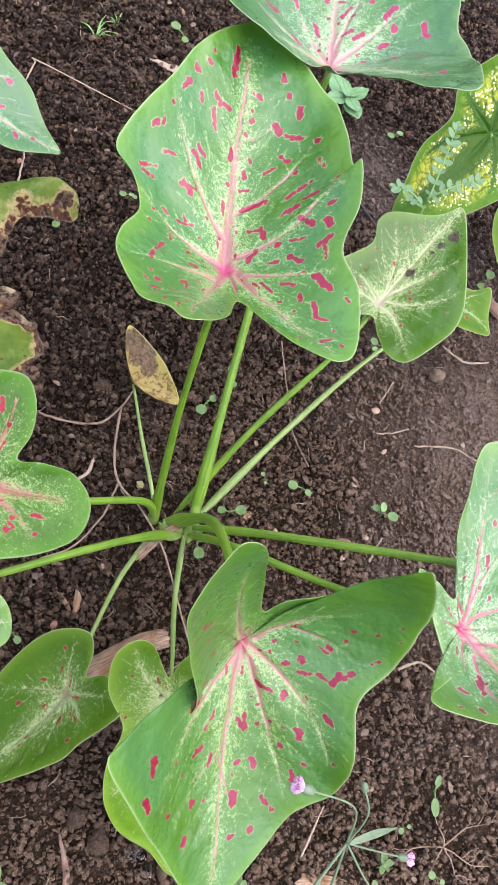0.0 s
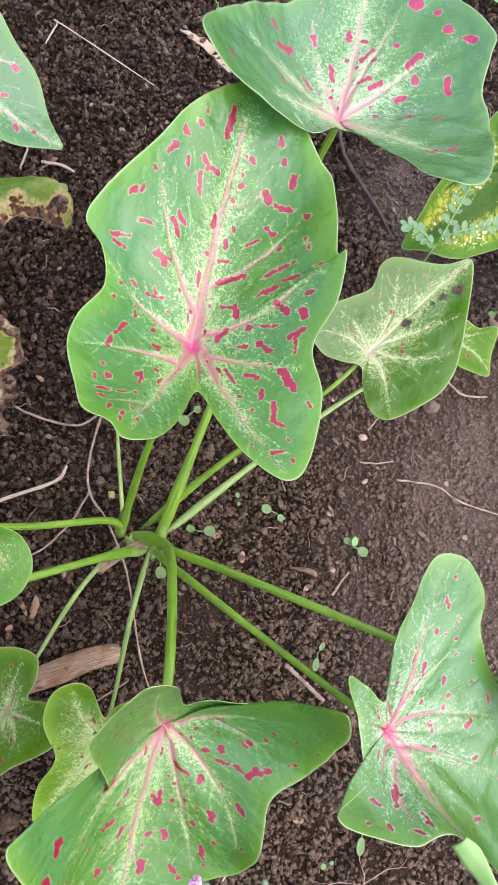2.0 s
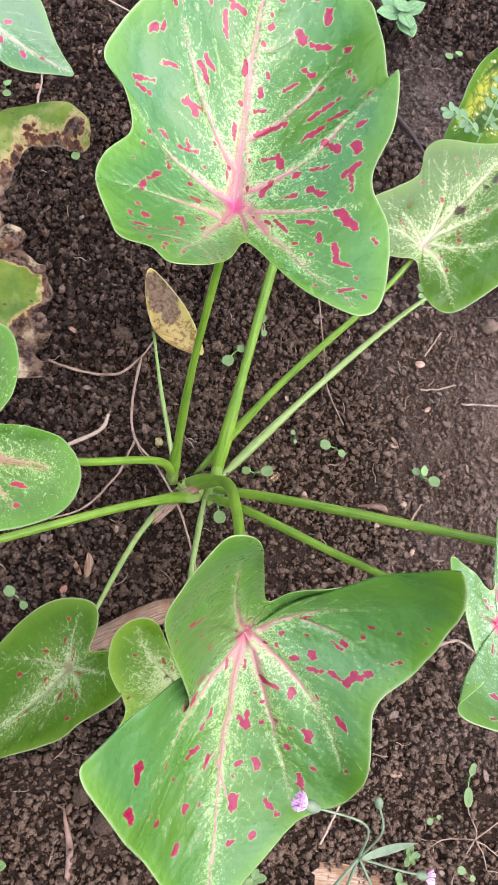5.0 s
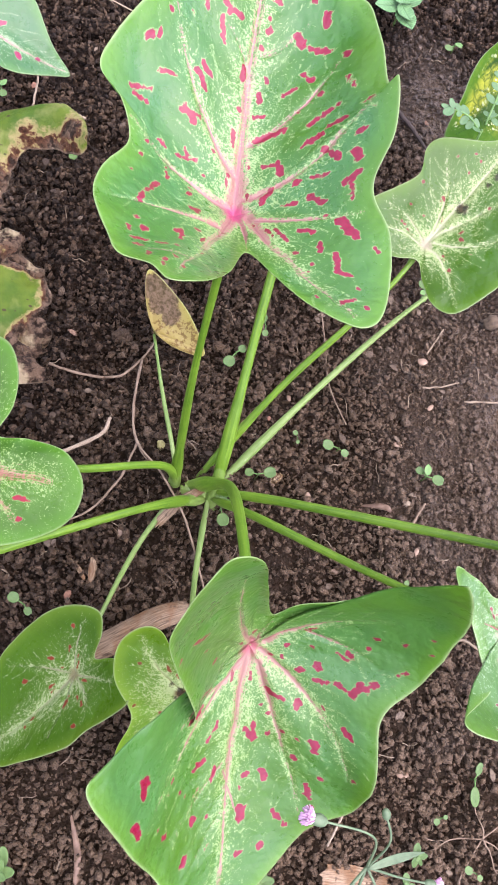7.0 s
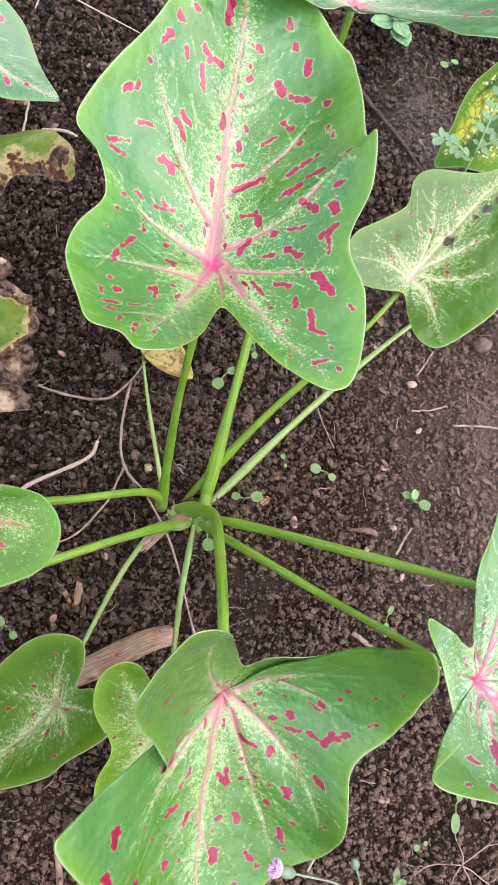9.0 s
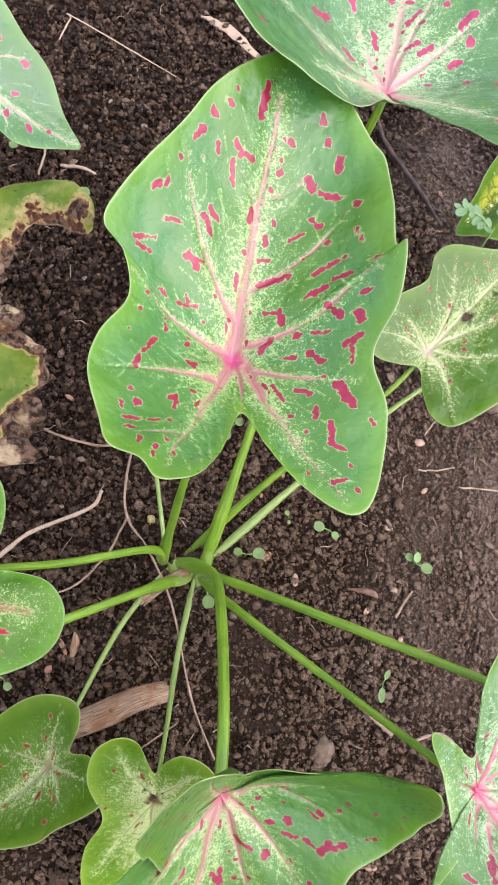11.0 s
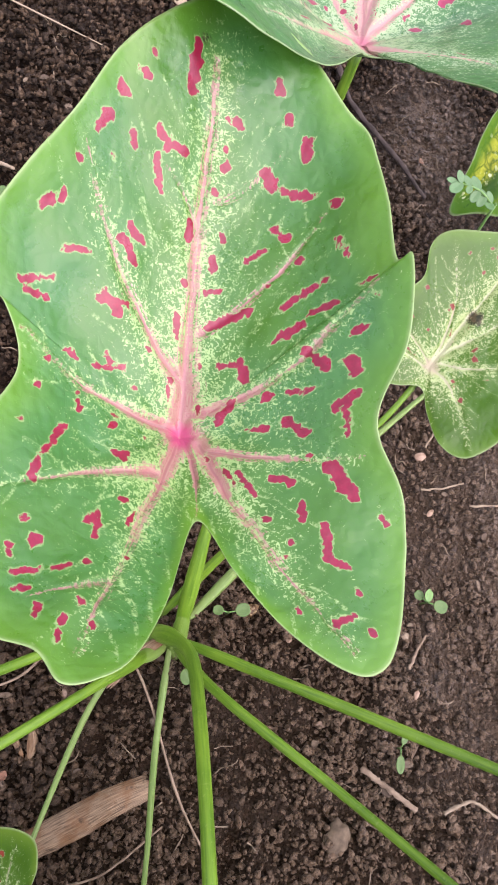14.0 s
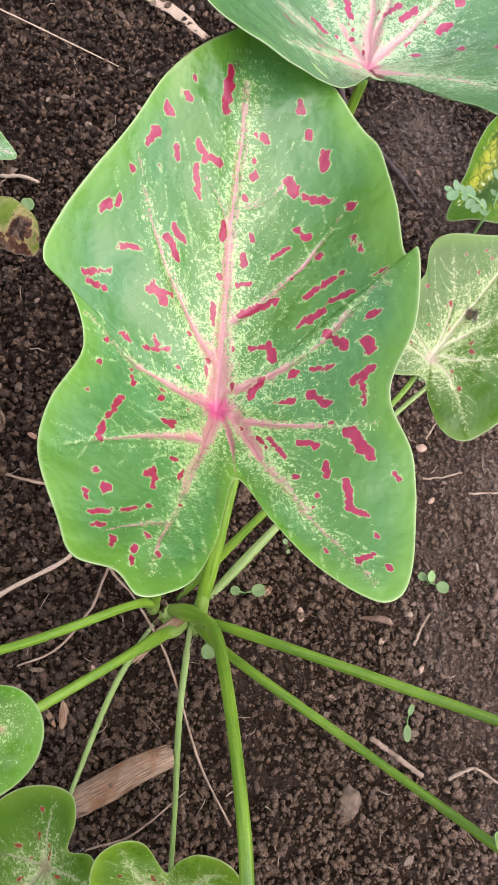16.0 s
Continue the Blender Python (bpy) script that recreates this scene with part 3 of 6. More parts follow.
def blade_mesh(name, shape, material, rings=46, around=200, halo=10.0, pink=4.0, crease=1.6, pucker=3.4, seed=1, wave=0.8, lead=0, strokes=0, border=9.0, bold=0.66, stout=1.0):
    """A leaf blade in its own plane, millimetres in the shape: a smooth edge round the stalk's joint, height
    halfway and at the edge, veins as sunken creases, and the marks as fields for the material."""
    e = spline(shape["edge"], around, True)
    s = (np.arange(1, rings + 1) / rings) ** 0.92
    x = np.concatenate([[0], (s[:, None] * e[:, 0]).ravel()])
    y = np.concatenate([[0], (s[:, None] * e[:, 1]).ravel()])
    # heights eased along the edge, so that notches leave no fold
    ease = np.arange(-5, 6)
    m, h = (np.mean([np.roll(e[:, c], k) for k in ease], axis=0) for c in (2, 3))
    z = np.concatenate([[0], (s[:, None] * (4 * m - h) + s[:, None] ** 2 * (2 * h - 4 * m)).ravel()])
    out = np.concatenate([[0], np.repeat(s, around)])
    reach = np.concatenate([[1], np.tile(np.hypot(e[:, 0], e[:, 1]), rings)])
    spine = np.zeros(len(x))
    near, glow, rosy = np.full(len(x), 99.0), np.zeros(len(x)), np.zeros(len(x))
    across, along = np.full(len(x), 99.0), np.zeros(len(x))
    wx, wy = (g + 0.9 * value_noise(x / 1000, y / 1000, 0.014, seed + k) + 0.35 * value_noise(x / 1000, y / 1000, 0.005, seed + k + 2) for k, g in ((50, x), (60, y)))
    for k, v in enumerate(shape["veins"]):
        q = np.array(v, float).reshape(3, 2)
        t = np.linspace(0, 1, 13)[:, None]
        ctrl = 2 * q[1] - 0.5 * (q[0] + q[2])
        line = (1 - t) ** 2 * q[0] + 2 * t * (1 - t) * ctrl + t ** 2 * q[2]
        span = np.hypot(*(q[2] - q[0]))
        fade = 0.6 if np.hypot(*q[0]) > 30 else 1.0
        main = (1.3 if k == lead else 0.85) * min(1.0, 0.22 + span / 105)
        for i in range(12):
            d, f = seg_dist(wx, wy, *line[i], *line[i + 1])
            u = (i + f) / 12
            closer = d < across
            across, along = np.where(closer, d, across), np.where(closer, u * span + 200 * k, along)
            near = np.minimum(near, d / (0.75 * main * (1.15 - u)))
            glow = np.maximum(glow, np.exp(-(d / (halo * main * (1.08 - (0.55 if k == lead else 0.82) * u))) ** 1.05) * (1.05 - (0.3 if k == lead else 0.55) * u) * fade)
            rosy = np.maximum(rosy, np.exp(-(d / (pink * (main if k == lead else 0.82 * main) * (1.05 - 0.62 * u))) ** 1.4) * (1.12 - 0.28 * u))
            if k == lead:
                spine = np.maximum(spine, np.exp(-(d / (stout * pink * (1.1 - 0.62 * u))) ** 1.5) * (1.1 - 0.2 * u ** 3))
    net = np.full(len(x), 6.0)
    for v in shape["veins"]:
        q = np.array(v, float).reshape(3, 2)
        span = np.hypot(*(q[2] - q[0]))
        if span < 30:
            continue
        ctrl = 2 * q[1] - 0.5 * (q[0] + q[2])
        for i, t in enumerate(np.arange(0.2, 0.92, 15.0 / span)):
            p = (1 - t) ** 2 * q[0] + 2 * t * (1 - t) * ctrl + t * t * q[2]
            d = 2 * (1 - t) * (ctrl - q[0]) + 2 * t * (q[2] - ctrl)
            a = math.atan2(d[1], d[0])
            for s in (-1, 1):
                n1, c = 0.4 * span * (1 - 0.55 * t) * (0.7 + 0.6 * hash01(int(abs(p[0]) * 7), i * 2 + s, seed)), a + s * (0.7 + 0.4 * hash01(i, int(abs(p[1]) * 5), seed + 1))
                m1 = p + 0.5 * n1 * np.array([math.cos(c), math.sin(c)])
                e1 = m1 + 0.5 * n1 * np.array([math.cos(c - s * 0.35), math.sin(c - s * 0.35)])
                for g, k in ((p, m1), (m1, e1)):
                    net = np.minimum(net, seg_dist(wx, wy, *g, *k)[0] + 0.25 * value_noise(x / 1000, y / 1000, 0.006, seed))
    glow = np.maximum(glow, 0.5 * np.exp(-np.clip(net, 0, 9) / 3.0) * np.exp(-(np.hypot(x, y) / (0.55 * reach.max())) ** 2))
    r0 = np.hypot(x, y)
    rosy = np.maximum(rosy * (0.86 + 0.55 * np.exp(-(r0 / 40) ** 2)), spine)
    glow = np.maximum(glow, np.exp(-(r0 / (halo * 2.2)) ** 2) * 0.68)
    rosy = np.maximum(rosy, 1.3 * np.exp(-(r0 / (pink * 1.8)) ** 2))
    spot = np.full(len(x), 9.0)
    rng = np.random.RandomState(seed)
    marks = list(shape["spots"])
    for k in range(strokes):
        # short strokes beside the veins, near the joint
        q = np.array(shape["veins"][k % len(shape["veins"])], float).reshape(3, 2)
        u = rng.uniform(0.08, 0.5)
        p, d = q[0] + (q[2] - q[0]) * u + (q[1] - 0.5 * (q[0] + q[2])) * 4 * u * (1 - u), q[2] - q[0]
        d /= np.hypot(*d) + 1e-9
        p = p + np.array([-d[1], d[0]]) * rng.choice((-1, 1)) * rng.uniform(2.5, 8)
        n1 = rng.uniform(2, 7)
        marks.append((*p, *(p + d * n1), rng.uniform(0.6, 1.2)))
    for a, b, c, d, w in marks:
        # each spot: a few angular flakes strung along its length
        w = bold * w
        span, way = math.hypot(c - a, d - b), math.atan2(d - b, c - a) if (a, b) != (c, d) else rng.uniform(0, 6.28)
        for f in np.linspace(0, 1, 1 + max(1, round(span / (1.1 * w)))):
            px, py = a + (c - a) * f + rng.normal(0, 0.15 * w), b + (d - b) * f + rng.normal(0, 0.15 * w)
            flake, size = np.full(len(x), -9.0), w * rng.uniform(0.9, 1.2)
            for j in range(5):
                n1 = way + (j + rng.uniform(-0.35, 0.35)) * 2 * math.pi / 5
                flake = np.maximum(flake, (x - px) * math.cos(n1) + (y - py) * math.sin(n1) - size * rng.uniform(0.6, 1.15) * (1 + 0.3 * abs(math.cos(n1 - way))))
            spot = np.minimum(spot, flake)
    spot = spot + 0.5 * value_noise(x / 1000, y / 1000, 0.0042, seed + 3) + 0.3 * value_noise(x / 1000, y / 1000, 0.002, seed + 4)
    scar = np.full(len(x), 30.0)
    for a, b, r in shape.get("scars", ()):
        scar = np.minimum(scar, (np.hypot(x - a, y - b) - r) * 1.6)
    z = z - crease * np.exp(-(near / 3.2) ** 2) * np.clip(1.1 - out, 0, 1)
    z = z + pucker * (value_noise(x / 1000, y / 1000, 0.019, seed) + 0.35 * value_noise(x / 1000, y / 1000, 0.009, seed + 5)) * np.clip(near / 8, 0, 1) * out * (1.25 - out)
    z = z + 2.6 * value_noise(x / 1000 + 3, y / 1000, 0.042, seed + 9) * out * shape.get('ripple', 1.0)
    z = z + wave * value_noise(x / 1000, y / 1000, 0.03, seed + 7) * out ** 3 * 2
    v = np.stack([x, y, z], 1) / 1000
    f = [(0, 1 + k, 1 + (k + 1) % around) for k in range(around)]
    idx = np.arange(rings * around).reshape(rings, around) + 1
    nxt = np.roll(idx, -1, 1)
    f += [tuple(q) for q in np.stack([idx[:-1], idx[1:], nxt[1:], nxt[:-1]], -1).reshape(-1, 4)]
    # the underside follows with fewer rings
    n, few = len(v), idx[(rings - 1) % 3::3]
    low = np.concatenate([[0], few.ravel()])
    under = v[low] - np.array([0, 0, 0.0007])
    idu = np.arange(few.size).reshape(few.shape) + 1 + n
    nxu = np.roll(idu, -1, 1)
    g = [(n, b, a) for a, b in zip(idu[0].tolist(), nxu[0].tolist())]
    g += [tuple(q) for q in np.stack([nxu[:-1], nxu[1:], idu[1:], idu[:-1]], -1).reshape(-1, 4)]
    side = [(a, c, d, b) for a, b, c, d in zip(idx[-1].tolist(), nxt[-1].tolist(), idu[-1].tolist(), nxu[-1].tolist())]
    # faces must look up
    area = np.sum(e[:, 0] * np.roll(e[:, 1], -1) - e[:, 1] * np.roll(e[:, 0], -1))
    faces = f + g + side
    if area < 0:
        faces = [tuple(reversed(q)) for q in faces]
    me = mesh_of(name, np.vstack([v, under]), faces, material)
    fields = (("halo", glow), ("pink", rosy), ("vein", np.exp(-(near / 1.05) ** 2)), ("spot", spot), ("scar", scar), ("net", np.clip(net, 0, 6)), ("rim", np.exp(-((1 - out) * reach / 1.1) ** 1.4)), ("margin", np.exp(-((1 - out) * reach / border) ** 1.5)), ("heart", np.exp(-(r0 / 6.5) ** 2)), ("vein_across", across), ("vein_along", along))
    for key, val in fields:
        me.attributes.new(key, "FLOAT", "POINT").data.foreach_set("value", np.concatenate([val, val[low]]).astype(np.float32))
    return me


# ---- leaf shapes: joint with the stalk, edge (across, along, height halfway, height), veins, spots ----
BROAD = dict(
    at=(0.0901, 0.343, 0.3866, -1.6, 7.2, -6.0),
    edge=[(-14, 177, 24, 61), (18, 162, 24, 58), (40, 139, 25, 57), (52, 122, 27, 60), (60, 86, 28, 62), (63, 67, 28, 64), (66, 65, 31, 72), (69, 33, 30, 68), (64, 3, 25, 58), (76, -25, 31, 56), (78, -53, 33, 54), (72, -81, 34, 59), (63, -91, 34, 62), (51, -89, 32, 59), (35, -78, 26, 52), (19, -60, 18, 40), (6, -40, 10, 24), (-7, -74, 22, 54), (-19, -95, 31, 73), (-30, -103, 35, 80), (-40, -105, 37, 82), (-48, -97, 35, 78), (-63, -93, 36, 75), (-70, -78, 33, 67), (-80, -54, 28, 58), (-79, -29, 22, 49), (-69, 3, 13, 34), (-78, 25, 15, 39), (-92, 33, 19, 48), (-88, 54, 19, 51), (-67, 100, 21, 60), (-54, 131, 23, 66), (-34, 156, 24, 66)],
    veins=[(0, -1, -6, 64, -15, 149), (-1, 21, -34, 52, -61, 93), (-3, 3, -38, 6, -68, 19), (-10, -21, -33, -28, -70, -47), (-1, -4, -19, -53, -36, -96), (-27, -71, -38, -75, -53, -81), (2, -3, 6, -20, 6, -38), (7, -4, 30, -47, 58, -84), (9, -7, 34, -10, 62, -9), (1, 10, 30, 23, 57, 59), (0, 43, 23, 66, 41, 97), (-7, 84, -16, 94, -29, 102), (-4, 98, 9, 106, 20, 120)],
    spots=[(-25, 148, -25, 142, 2), (-25, 142, -24, 132, 3.7), (-42, 134, -42, 134, 1.4), (-46, 126, -42, 126, 1.7), (-51, 116, -51, 116, 2.6), (-58, 99, -54, 106, 2.3), (-43, 105, -42, 102, 2.1), (-50, 94, -50, 94, 1.4), (-62, 86, -62, 86, 1.8), (-34, 112, -29, 108, 2.1), (-29, 108, -21, 110, 2.4), (-33, 102, -28, 92, 2.1), (-72, 64, -65, 72, 2.4), (-62, 54, -52, 57, 1.8), (-40, 68, -33, 61, 2.3), (-37, 73, -31, 70, 1.8), (-74, 37, -63, 43, 1.5), (-72, 34, -64, 35, 1.3), (-43, 46, -35, 40, 2.5)] + [(-44, 43, -35, 44, 1.8), (-41, 17, -29, 21, 1.8), (-37, 24, -35, 20, 2), (-52, 19, -49, 17, 1.5), (-59, 12, -59, 12, 1.3), (-61, 0, -61, 0, 1.9), (-46, 3, -44, -4, 1.7), (-70, 18, -70, 18, 1.1), (-64, -17, -64, -17, 1), (-30, -5, -30, -5, 2), (-13, 87, -12, 81, 2.6), (-10, 62, -10, 62, 2.1), (-11, 48, -9, 40, 1.9), (-20, 31, -20, 31, 1.6), (-9, 19, -8, 14, 1.4), (-8, 22, -8, 22, 1.2), (-23, 14, -23, 14, 1.4), (-6, 129, -6, 129, 1.5), (-1, 129, -1, 129, 3)] + [(-4, 118, -4, 118, 1.5), (-2, 111, -2, 111, 2.7), (-5, 101, -5, 101, 1.5), (3, 84, 3, 84, 2.4), (0, 75, 1, 71, 2.1), (14, 75, 19, 79, 2.1), (0, 60, 6, 62, 1.9), (4, 47, 18, 54, 2.6), (11, 30, 18, 31, 2.1), (18, 31, 20, 24, 2.7), (3, 30, 3, 30, 1.4), (13, 7, 17, 14, 2.1), (15, 112, 18, 107, 3.1), (18, 107, 33, 103, 2.4), (23, 89, 23, 89, 2.1), (27, 85, 27, 85, 2.6), (33, 75, 33, 75, 1.9), (24, 65, 24, 65, 1.2), (12, 147, 13, 144, 2.5)] + [(20, 133, 20, 133, 2.7), (28, 126, 30, 119, 2.9), (43, 98, 43, 98, 2.6), (45, 82, 49, 74, 1.8), (30, 55, 39, 62, 2.3), (30, 41, 37, 46, 2.5), (41, 51, 47, 54, 2), (39, 33, 46, 26, 2.6), (54, 60, 57, 62, 1.3), (58, 53, 58, 53, 1.3), (54, 40, 54, 40, 2.4), (54, 28, 55, 24, 2.6), (51, 10, 57, 15, 2.2), (54, 12, 56, -1, 1.5), (55, 22, 55, 22, 1.1), (29, 16, 29, 16, 2.7), (36, 17, 41, 17, 2), (24, 3, 30, 3, 1.6), (36, 6, 43, 0, 2.2)] + [(43, 65, 43, 65, 1.2), (-57, -39, -56, -30, 2.2), (-56, -30, -53, -24, 1.4), (-53, -24, -49, -13, 1.9), (-57, -54, -57, -54, 1.7), (-61, -64, -60, -67, 1.8), (-52, -61, -52, -61, 2.4), (-58, -74, -49, -71, 1.4), (-57, -79, -52, -78, 1.2), (-49, -83, -49, -87, 1.4), (-41, -87, -41, -87, 1.4), (-36, -80, -36, -80, 1.4), (-42, -91, -42, -93, 1.3), (-32, -87, -32, -87, 1.4), (-36, -50, -32, -46, 2), (-32, -49, -33, -55, 1.5), (-35, -66, -35, -66, 2), (-29, -17, -24, -20, 2.1), (-23, -38, -23, -38, 1.8)] + [(-30, -34, -30, -34, 1.4), (-16, -6, -16, -6, 1.1), (-16, -50, -16, -50, 1), (-21, -61, -21, -61, 1), (21, -17, 27, -26, 1.3), (33, -19, 40, -20, 2.6), (43, -29, 43, -35, 1.7), (53, -14, 60, -24, 3.4), (69, -33, 71, -35, 1.9), (51, -38, 52, -50, 2), (52, -51, 58, -53, 1.8), (39, -45, 39, -45, 1.4), (38, -51, 38, -51, 1.2), (31, -36, 31, -36, 1.7), (61, -62, 61, -62, 1.8), (52, -75, 59, -71, 1.8), (65, -77, 65, -77, 1.6), (41, -71, 41, -71, 1), (45, -9, 45, -9, 1.1)],
    scars=[(-23, 152, 1.0)])
FOLDED = dict(
    at=(0.1195, 0.1035, 0.3139, -54.0, -4.3, -167.0),
    edge=[(-75, -104, 26, 79), (-91, -58, 19, 64), (-86, -8, 17, 52), (-65, 21, 16, 53), (-61, 59, 23, 66), (-56, 97, 32, 61), (-32, 117, 26, 53), (-10, 140, 27, 59), (29, 163, 34, 73), (49, 141, 32, 72), (68, 99, 27, 70), (90, 43, 25, 71), (103, 3, 27, 66), (69, 23, 14, 39), (47, 32, 8, 24), (39, 16, 8, 27), (57, -55, 20, 56), (65, -95, 30, 70), (57, -112, 30, 66), (46, -130, 31, 65), (37, -138, 32, 66), (22, -125, 26, 59), (8, -82, 13, 37), (-8, -33, 2, 8), (-21, -43, 4, 14), (-43, -58, 8, 29), (-65, -79, 15, 52), (-74, -88, 19, 61)],
    veins=[(0, 0, 14, 56, 30, 158), (2, 6, 33, 29, 70, 63), (-6, 3, -39, 37, -50, 72), (-8, -3, -31, -21, -66, -44), (-31, -15, -55, -8, -72, 5), (-1, -4, 13, -39, 25, -103), (-4, -6, -7, -17, -10, -23), (20, 65, 43, 80, 57, 90), (20, 71, 13, 98, 3, 123), (24, 95, 37, 105, 48, 114), (6, 11, 27, 19, 46, 26), (-4, 10, -17, 60, -26, 107)],
    spots=[(46, -61, 38, -56, 1.9), (34, -35, 34, -35, 2), (55, -63, 55, -63, 1.6), (26, -11, 26, -11, 2.2), (36, 6, 26, 14, 1.7), (42, 28, 34, 26, 1.5), (29, 46, 22, 38, 1.6), (39, 59, 33, 57, 2.6), (28, 72, 25, 65, 1.9), (71, 34, 72, 39, 3.4), (74, 30, 68, 38, 1.5), (53, 51, 53, 51, 1.5), (57, 57, 57, 57, 1.8), (49, 64, 49, 64, 1.3), (46, 69, 46, 69, 1.3), (42, 88, 42, 88, 3), (33, 92, 33, 92, 1.6), (11, 98, 10, 104, 3.9), (79, 49, 77, 57, 2.2)] + [(66, 70, 66, 70, 1.8), (61, 79, 61, 79, 2.4), (50, 106, 50, 106, 3.3), (14, 125, 14, 125, 3.2), (-1, 125, -1, 125, 3.5), (-11, 107, -18, 115, 2.6), (6, 79, 6, 79, 3.6), (-6, 80, -7, 85, 3.3), (0, 49, 0, 53, 4.2), (6, 47, -2, 56, 1.6), (-10, 26, -16, 28, 2.1), (-25, 32, -25, 32, 3.6), (0, 16, 0, 20, 1.5), (-36, 6, -36, 6, 2.8), (-27, 11, -27, 11, 2), (-18, 6, -18, 6, 1.5), (-12, 6, -12, 6, 1.5), (-33, -5, -33, -5, 1.2), (-20, -3, -20, -3, 2)] + [(-31, -15, -31, -15, 2), (-51, -6, -54, -3, 2), (-61, -13, -61, -13, 2.2), (-63, -23, -63, -23, 2.2), (-75, -26, -75, -26, 1.7), (-84, -39, -84, -39, 1.4), (-86, -27, -86, -27, 1.2), (-74, -3, -78, -6, 1.5), (-34, 15, -46, 13, 1.8), (-46, 13, -52, 16, 2.0), (-52, 16, -58, 9, 2.5), (-58, 11, -65, 6, 2.0), (-49, 39, -49, 39, 3.1), (-33, 53, -34, 58, 3.4), (-23, 68, -23, 68, 2.2), (-37, 78, -37, 78, 1.9), (-53, 69, -53, 69, 2.1), (-30, 86, -32, 95, 2.5), (-34, 101, -34, 101, 1.7)] + [(-9, 55, -9, 55, 2.1), (-9, 41, -9, 41, 1.6), (-24, 53, -24, 53, 1.3), (-17, 52, -17, 52, 1.3), (-5, 36, -5, 36, 1.3)])
PALE_SMALL = dict(
    at=(0.2756, 0.4533, 0.2202, 15.1, 5.4, -37.1),
    edge=[(0, 135, -6, 0), (17, 119, -3, 3), (36, 92, 0, 7), (61, 53, 6, 16), (70, 23, 9, 20), (66, -6, 9, 21), (56, -35, 9, 20), (38, -40, 7, 15), (19, -29, 4, 8), (4, -17, 1, 3), (-11, -27, 2, 5), (-30, -37, 4, 9), (-52, -32, 6, 13), (-60, -9, 6, 13), (-51, 17, 4, 9), (-44, 41, 1, 6), (-54, 62, 1, 8), (-49, 79, 0, 8), (-24, 101, -3, 2), (-10, 117, -5, 1)],
    veins=[(0, 0, 0, 59, 1, 134), (-2, 4, -13, 41, -40, 73), (-3, 1, -25, 5, -48, 2), (-3, -3, -27, -9, -45, -25), (4, -1, 29, -10, 52, -30), (4, 6, 32, 24, 52, 56), (1, 13, 17, 49, 31, 87)],
    spots=[(-29, 76, -29, 76, 2.5), (-19, 90, -19, 90, 2.5), (-12, 89, -12, 89, 2.1), (-14, 41, -14, 41, 2.8), (20, 22, 20, 22, 3.2), (21, 61, 21, 61, 2.5), (-17, 18, -17, 18, 2.4), (29, -7, 29, -7, 2.4), (55, 31, 55, 31, 2.4), (-37, 38, -37, 38, 2.4), (-32, 16, -32, 16, 2), (-13, 74, -13, 74, 2.1), (-3, 110, -3, 110, 2.1)],
    scars=[(3, 47, 4.9), (14, 105, 5.4), (9, 90, 3.7), (7, 78, 2.5)])
